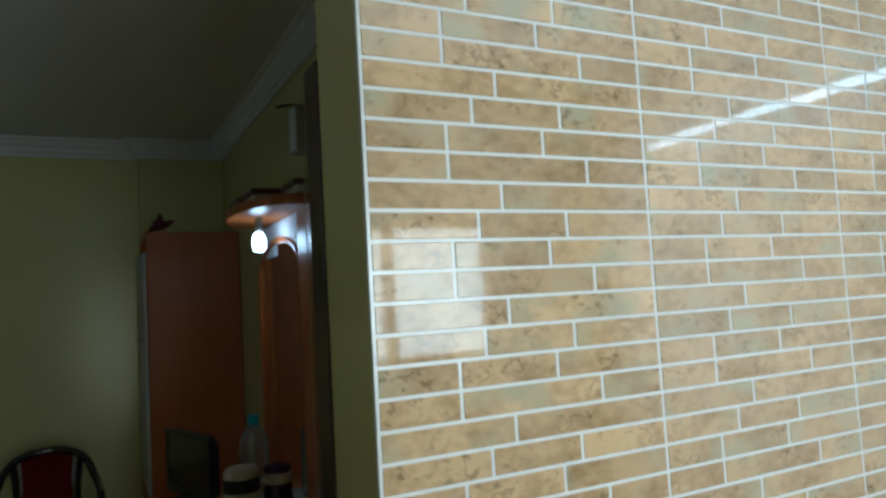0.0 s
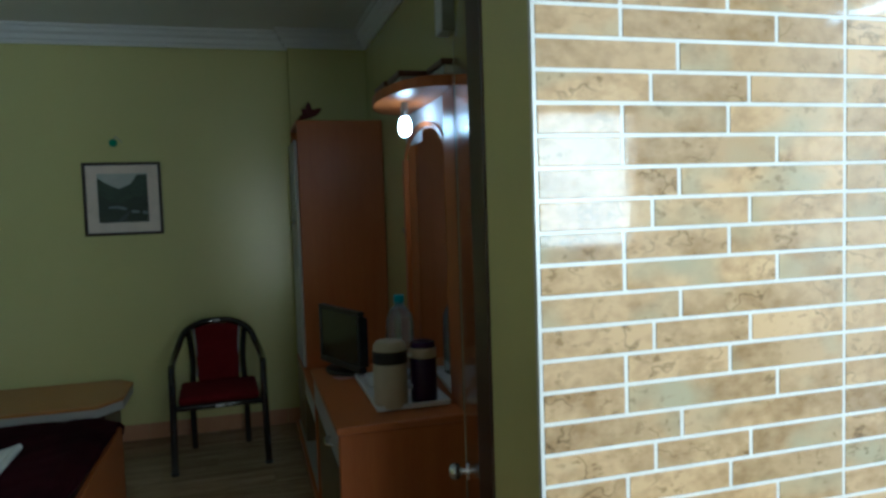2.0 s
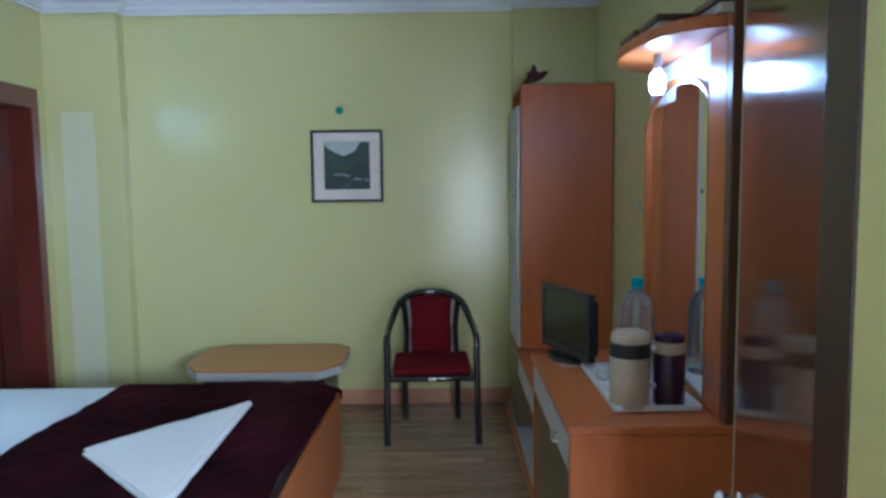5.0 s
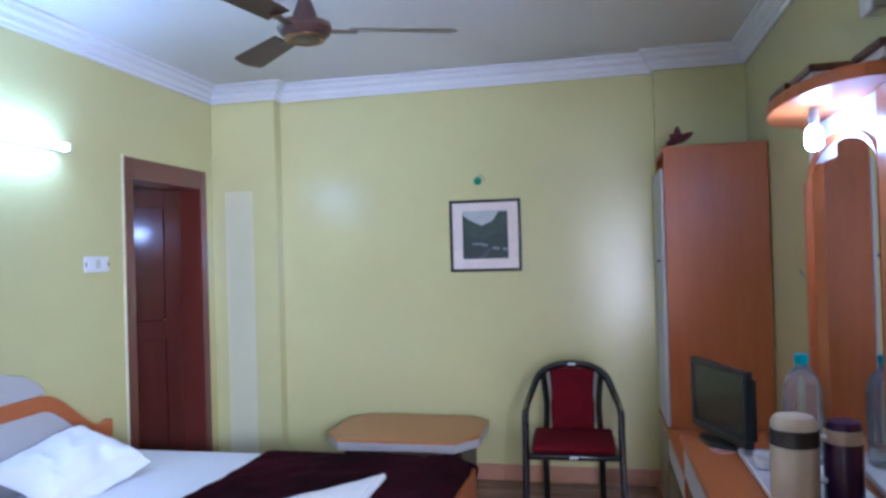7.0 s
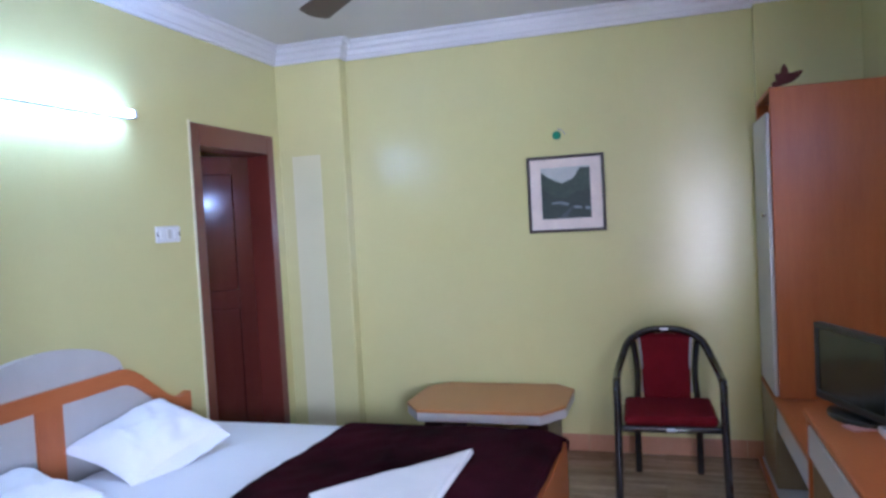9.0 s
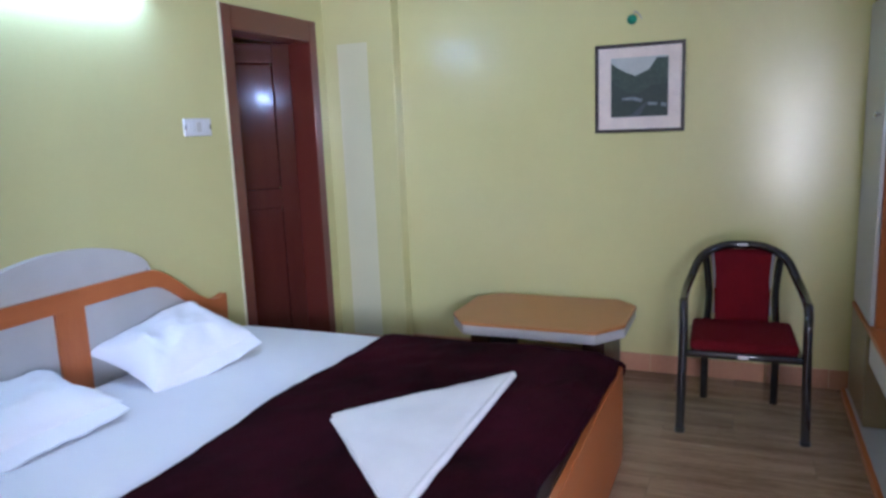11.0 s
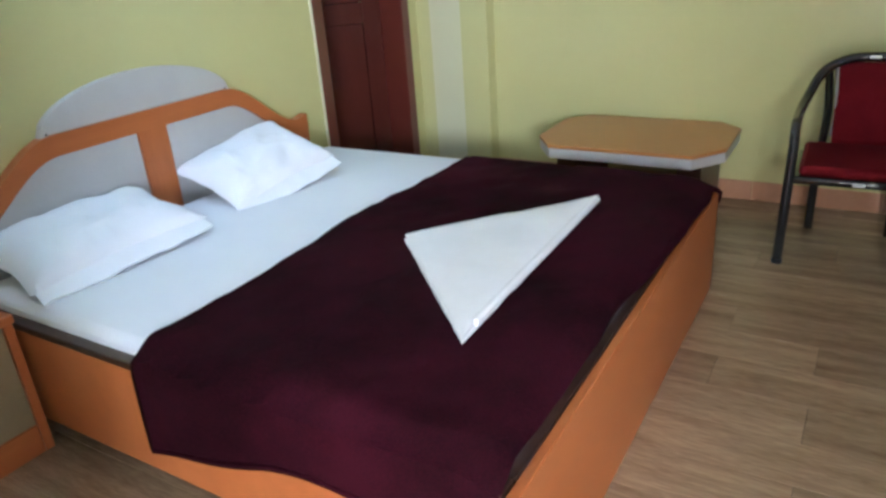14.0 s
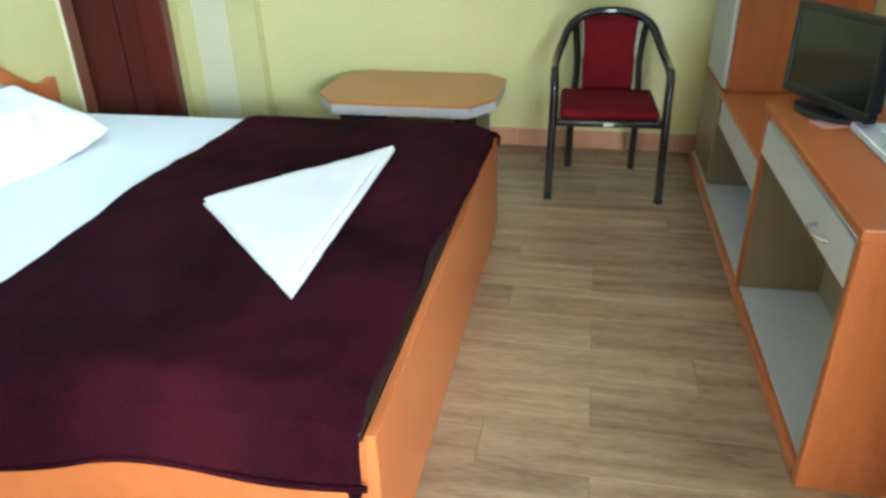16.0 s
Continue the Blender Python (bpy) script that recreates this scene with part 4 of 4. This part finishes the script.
def tray():
    d = thing("tray", "cream plastic serving tray on the dressing table", "tray", (0.945, 2.975, 0.7225))
    w, l = 0.140, 0.280
    b = bmesh.new()
    rounded(b, -w, w, -l + 0.0, l, 0.0, 0.008, 0.003)
    part("bottom", b, WHITE_PLASTIC, d)
    for dims in ((-w - 0.006, -w + 0.004, -l, l, 0.002, 0.022), (w - 0.004, w + 0.006, -l, l, 0.002, 0.022), (-w, w, -l - 0.006, -l + 0.004, 0.002, 0.022), (-w, w, l - 0.004, l + 0.006, 0.002, 0.022)):
        block("rim", dims, WHITE_PLASTIC, d, r=0.003)


tray()


def flask(at):
    d = thing("vacuum_flask", "cream insulated flask with dark band", "flask", at)
    part("body", turned([(0.062, 0.0), (0.066, 0.006), (0.066, 0.165), (0.064, 0.168)], 32), CREAM_PLASTIC, d, smooth=True)
    part("band", turned([(0.064, 0.1685), (0.0675, 0.170), (0.0675, 0.215), (0.064, 0.217)], 32), BLACK_PLASTIC, d, "dark band", True)
    part("lid", turned([(0.064, 0.2175), (0.064, 0.236), (0.052, 0.252), (0.030, 0.256), (0.0, 0.257)], 32), CREAM_PLASTIC, d, "cream screw lid", True)


def jug(at):
    d = thing("purple_flask", "dark purple jug with cream handle", "flask", at)
    part("body", turned([(0.050, 0.0), (0.053, 0.006), (0.053, 0.17), (0.050, 0.175)], 28), PURPLE, d, smooth=True)
    part("collar", turned([(0.051, 0.1755), (0.052, 0.178), (0.052, 0.21), (0.048, 0.214)], 28), CREAM_PLASTIC, d, smooth=True)
    part("lid", turned([(0.049, 0.2145), (0.050, 0.217), (0.048, 0.236), (0.02, 0.244), (0.0, 0.245)], 28), PURPLE, d, smooth=True)
    part("handle", pipe([(-0.050, -0.012, 0.19), (-0.082, -0.018, 0.185), (-0.090, -0.020, 0.13), (-0.078, -0.018, 0.075), (-0.051, -0.012, 0.065)], 0.009), WHITE_PLASTIC, d, "cream handle", True)


def bottle(at):
    d = thing("water_bottle", "clear plastic water bottle with teal cap", "bottle", at)
    part("body", turned([(0.050, 0.0), (0.060, 0.006), (0.062, 0.060), (0.059, 0.068), (0.062, 0.076), (0.062, 0.205), (0.0595, 0.215), (0.062, 0.225), (0.060, 0.262), (0.052, 0.290), (0.038, 0.312), (0.024, 0.326), (0.0175, 0.334), (0.0175, 0.344)], 32), BOTTLE, d, smooth=True)
    part("neck_ring", turned([(0.019, 0.3365), (0.0225, 0.338), (0.0225, 0.341), (0.019, 0.342)], 20), TEAL, d, smooth=True)
    part("cap", turned([(0.0215, 0.3445), (0.0235, 0.347), (0.0235, 0.371), (0.020, 0.375)], 20), TEAL, d, "teal screw cap", True)


flask((0.865, 2.745, 0.731))
jug((1.000, 2.760, 0.731))
bottle((0.995, 3.15, 0.731))
d = thing("paper_slip", "small pink folded paper on the dressing table", "paper", (0.775, 3.30, 0.7225), turn=20)
block("sheet", (-0.06, 0.06, -0.035, 0.035, 0.0, 0.006), PINK, d, r=0.002)
d = thing("remote_control", "small black remote control on the low unit", "remote control", (0.70, 3.60, 0.5025), turn=75)
block("case", (-0.07, 0.07, -0.022, 0.022, 0.0, 0.016), BLACK_PLASTIC, d, r=0.004)
for i in range(5):
    block("button", (-0.05 + i * 0.022, -0.038 + i * 0.022, -0.008, 0.008, 0.0162, 0.019), GREY_BEAD, d, r=0.001)
d = thing("cup", "small white cup on the serving tray", "cup", (0.85, 3.07, 0.731))
part("bowl", turned([(0.022, 0.0), (0.026, 0.003), (0.036, 0.045), (0.034, 0.046), (0.024, 0.006), (0.0, 0.005)], 24), WHITE_PLASTIC, d, smooth=True)


# ---- things on the walls ----
def framed_picture():
    d = thing("framed_picture", "framed dark landscape print with pale mount", "picture", (-0.395, YF, 1.604))
    h = 0.236
    fr = bmesh.new()
    for x0, x1, z0, z1 in ((-h, h, h - 0.018, h), (-h, h, -h, -h + 0.018), (-h, -h + 0.018, -h + 0.018, h - 0.018), (h - 0.018, h, -h + 0.018, h - 0.018)):
        rounded(fr, x0, x1, -0.024, -0.001, z0, z1, 0.003)
    part("frame", fr, PICTURE_FRAME, d, "dark wooden frame")
    block("mount", (-h + 0.017, h - 0.017, -0.012, -0.003, -h + 0.017, h - 0.017), MOUNT, d, "pale pinkish mount", r=0)
    s = 0.150
    z0 = -0.152
    sky_m = mat("print_sky", (0.50, 0.52, 0.48), (0.40, 0.43, 0.42), rough=0.5, scale=10, bump=0)
    base = block("print", (-s, s, -0.0145, -0.0125, z0, z0 + 0.315), sky_m, d, "printed mountain valley", r=0)
    far = mat("print_far_hill", (0.045, 0.075, 0.045), (0.02, 0.035, 0.025), rough=0.5, scale=30, bump=0)
    near = mat("print_near_hill", (0.016, 0.028, 0.022), (0.03, 0.045, 0.03), rough=0.5, scale=40, bump=0)
    river = mat("print_river", (0.22, 0.25, 0.26), (0.12, 0.15, 0.16), rough=0.5, scale=40, bump=0)

    def flat(name, pts, y, m):
        b = bmesh.new()
        f = b.faces.new([b.verts.new((x, y, z)) for x, z in pts])
        up = bmesh.ops.extrude_face_region(b, geom=[f])
        bmesh.ops.translate(b, vec=(0, 0.0006, 0), verts=[v for v in up["geom"] if isinstance(v, bmesh.types.BMVert)])
        bmesh.ops.recalc_face_normals(b, faces=b.faces)
        part(name, b, m, base)

    flat("far_hill", [(-s, z0), (s, z0), (s, 0.155), (0.09, 0.155), (0.05, 0.095), (-0.02, 0.065), (-0.07, 0.085), (-0.12, 0.115), (-s, 0.14)], -0.0155, far)
    flat("near_hill", [(-s, z0), (s, z0), (s, 0.02), (0.06, 0.01), (0.0, -0.03), (-0.07, -0.02), (-s, 0.04)], -0.0165, near)
    flat("river", [(-0.09, -0.05), (-0.03, -0.045), (0.02, -0.06), (0.01, -0.075), (-0.04, -0.062), (-0.09, -0.062)], -0.0173, river)
    flat("house_shape", [(0.045, -0.075), (0.095, -0.080), (0.095, -0.095), (0.045, -0.092)], -0.0173, river)
    flat("house_shape", [(0.115, -0.08), (0.145, -0.085), (0.145, -0.105), (0.115, -0.10)], -0.0173, river)
    flat("track", [(-0.05, -0.15), (0.0, -0.15), (0.04, -0.085), (0.03, -0.08)], -0.0173, mat("print_track", (0.06, 0.075, 0.075), rough=0.5, bump=0))
    return d


framed_picture()
d = thing("wall_plug", "green plastic wall hook above the picture", "hook", (-0.437, YF, 1.965))
k = turned([(0.024, 0.0), (0.026, 0.006), (0.022, 0.018), (0.010, 0.026), (0.0, 0.028)], 18)
bmesh.ops.rotate(k, cent=(0, 0, 0), matrix=Matrix.Rotation(radians(90), 3, "X"), verts=k.verts)
part("button", k, GREEN_PLASTIC, d, smooth=True)
part("wire", pipe([(0.01, -0.004, 0.01), (0.015, -0.012, 0.04), (0.04, -0.006, 0.02), (0.05, -0.003, 0.0)], 0.003, 6), GREY_BEAD, d)


def switch_board():
    d = thing("switch_board", "white switch plate with three rocker switches", "switch", (XL, 3.80, 1.485))
    block("plate", (0.0005, 0.012, -0.092, 0.092, -0.042, 0.042), WHITE_PLASTIC, d, r=0.004)
    for i in range(3):
        y = -0.055 + i * 0.055
        sw = block("rocker", (0.0122, 0.018, y - 0.016, y + 0.016, -0.024, 0.024), GREY_LAM if i == 1 else WHITE_PLASTIC, d, r=0.003)
    block("socket_hole", (0.0122, 0.0135, 0.080, 0.088, -0.012, 0.012), BLACK_PLASTIC, d, r=0)
    block("socket_hole", (0.0122, 0.0135, -0.090, -0.082, -0.012, 0.012), BLACK_PLASTIC, d, r=0)


switch_board()


def tube_lamp(at, turn, glowing, label):
    d = thing("tube_lamp", label, "lamp", at, turn=turn)
    block("batten", (0.0005, 0.040, -0.62, 0.62, -0.015, 0.015), WHITE_PLASTIC, d, r=0.005)
    for s in (-1, 1):
        block("end_cap", (0.040, 0.085, s * 0.605 - 0.012, s * 0.605 + 0.012, -0.02, 0.02), WHITE_PLASTIC, d, r=0.005)
    t = turned([(0.0165, -0.592), (0.017, -0.588), (0.017, 0.588), (0.0165, 0.592)], 18)
    bmesh.ops.rotate(t, cent=(0, 0, 0), matrix=Matrix.Rotation(radians(90), 3, "X"), verts=t.verts)
    bmesh.ops.translate(t, vec=(0.068, 0, 0), verts=t.verts)
    part("glass_tube", t, glowing, d, "glowing fluorescent tube", True)


tube_lamp((XL, 2.93, 2.07), 0, TUBE_GLOW, "lit fluorescent tube lamp on the green wall")
tube_lamp((LX1, 0.12, 2.25), 180, LOBBY_GLOW, "lit fluorescent tube lamp on the lobby wall")


def ceiling_fan():
    d = thing("ceiling_fan", "dark brown three-bladed ceiling fan on a rod", "fan", (-0.75, 3.03, 0))
    part("canopy", turned([(0.012, 2.60), (0.05, 2.625), (0.058, 2.66), (0.055, 2.6995)], 24), FAN_BROWN, d, smooth=True)
    part("rod", turned([(0.011, 2.47), (0.011, 2.61)], 14), FAN_BROWN, d, smooth=True)
    part("lower_cover", turned([(0.013, 2.49), (0.020, 2.485), (0.034, 2.45), (0.048, 2.41), (0.050, 2.395)], 24), FAN_BROWN, d, "bell-shaped cover", True)
    m = part("motor", turned([(0.0, 2.318), (0.050, 2.319), (0.062, 2.322), (0.092, 2.338), (0.105, 2.360), (0.100, 2.380), (0.060, 2.393), (0.03, 2.396)], 32), FAN_BROWN, d, "rounded motor housing", True)
    part("ring", turned([(0.064, 2.3205), (0.070, 2.316), (0.078, 2.322), (0.076, 2.332), (0.060, 2.330)], 32), BRASS, m, "pale brass ring", True)
    for a in (20, 140, 260):
        out = bmesh.new()
        rounded(out, 0.085, 0.20, -0.018, 0.018, 2.352, 2.358, 0.002)
        bl = bmesh.new()
        n = 18
        pr = None
        for k in range(n + 1):
            u = k / n
            x = 0.17 + u * 0.42
            w = 0.048 + 0.018 * u
            if u > 0.9:
                w *= math.sqrt(max(0.05, 1 - ((u - 0.9) / 0.1) ** 2))
            zt = 0.012 * (w / 0.06)
            cur = [bl.verts.new((x, -w, 2.362 - zt)), bl.verts.new((x, w, 2.362 + zt)), bl.verts.new((x, w, 2.365 + zt)), bl.verts.new((x, -w, 2.365 - zt))]
            if pr:
                for q in range(4):
                    bl.faces.new((pr[q], pr[(q + 1) % 4], cur[(q + 1) % 4], cur[q]))
            else:
                bl.faces.new(cur)
            pr = cur
        bl.faces.new(pr[::-1])
        bmesh.ops.recalc_face_normals(bl, faces=bl.faces)
        for b in (out, bl):
            bmesh.ops.rotate(b, cent=(0, 0, 0), matrix=Matrix.Rotation(radians(a), 3, "Z"), verts=b.verts)
        blade = part("blade", bl, FAN_BROWN, d, smooth=True)
        part("blade_arm", out, FAN_BROWN, blade)
    return d


ceiling_fan()

# ---- floor planks ----
PW, PL = 0.19, 1.22
plank_meshes = {}


def plank(x0, x1, y0, y1):
    key = (round(x1 - x0, 3), round(y1 - y0, 3))
    if key not in plank_meshes:
        b = rounded(bmesh.new(), -key[0] / 2, key[0] / 2, -key[1] / 2, key[1] / 2, -0.006, 0.0, 0.0012, 1)
        m = bpy.data.meshes.new("plank")
        b.to_mesh(m)
        b.free()
        m.materials.append(PLANK)
        plank_meshes[key] = m
    ob = new("plank", plank_meshes[key])
    ob.location = ((x0 + x1) / 2, (y0 + y1) / 2, 0)
    ob.parent = floor


rng = random.Random(7)
y = LY0
while y < YF:
    y1 = min(y + PW - 0.0012, YF)
    xa = XL if y > YN - 0.1 else LX0
    xb = XR if y > YN else LX1
    x = xa - rng.choice((0.0, 0.3, 0.61, 0.9))
    while x < xb:
        a, b_ = max(x, xa), min(x + PL - 0.0012, xb)
        if b_ - a > 0.02:
            plank(a, b_, y, y1)
        x += PL
    y += PW

# ---- brick tiles on the partition ----
ROW = 0.0498
TILE_W = 0.582
PATTERN = ((0.148, 0.344), (0.148, 0.440), (0.250,), (0.200, 0.385))
tiling = thing("brick_tiling", "glazed tan stone-print brick tiles with white joints", "wall tiles", kind="structure")
part("grout", rounded(bmesh.new(), TILE_X - 0.003, LX1 - 0.002, TILE_Y + 0.0015, TILE_Y + 0.0118, 0.0, CEIL - 0.002), GROUT, tiling, "white raised joints")
brick_meshes = {}
rest = bmesh.new()
G = 0.0032


def brick(x0, x1, z0):
    w = round(x1 - x0 - 2 * G, 4)
    h = ROW - 2 * G
    if 0.70 < z0 < 2.30 and x0 < 2.0:
        if w not in brick_meshes:
            b = rounded(bmesh.new(), -w / 2, w / 2, 0.0, 0.004, -h / 2, h / 2, 0.0012, 1)
            m = bpy.data.meshes.new("brick")
            b.to_mesh(m)
            b.free()
            m.materials.append(BRICK)
            brick_meshes[w] = m
        ob = new("brick", brick_meshes[w])
        ob.location = ((x0 + x1) / 2, TILE_Y + rng.uniform(-0.0003, 0.0003), z0 + ROW / 2)
        ob.rotation_euler = (rng.uniform(-0.003, 0.003), 0, rng.uniform(-0.002, 0.002))
        ob.parent = tiling
    else:
        c = [(x, yy, z) for yy in (TILE_Y, TILE_Y + 0.004) for x, z in ((x0 + G, z0 + G), (x1 - G, z0 + G), (x1 - G, z0 + G + h), (x0 + G, z0 + G + h))]
        v = [rest.verts.new(p) for p in c]
        for q in ((0, 1, 2, 3), (0, 4, 5, 1), (1, 5, 6, 2), (2, 6, 7, 3), (3, 7, 4, 0)):
            rest.faces.new([v[k] for k in q])


row = 0
z = 1.848 - 37 * ROW
while z < CEIL - ROW:
    tx = TILE_X
    while tx < LX1 - 0.05:
        cuts = [0.0, *PATTERN[(36 - row) % 4], TILE_W]
        for a, b_ in zip(cuts, cuts[1:]):
            x1 = min(tx + b_, LX1 - 0.004)
            if x1 - tx - a > 0.02:
                brick(tx + a, x1, z)
        tx += TILE_W
    z += ROW
    row += 1
bmesh.ops.recalc_face_normals(rest, faces=rest.faces)
tagged(part("bricks_beyond", rest, BRICK, tiling), kind="stuff")
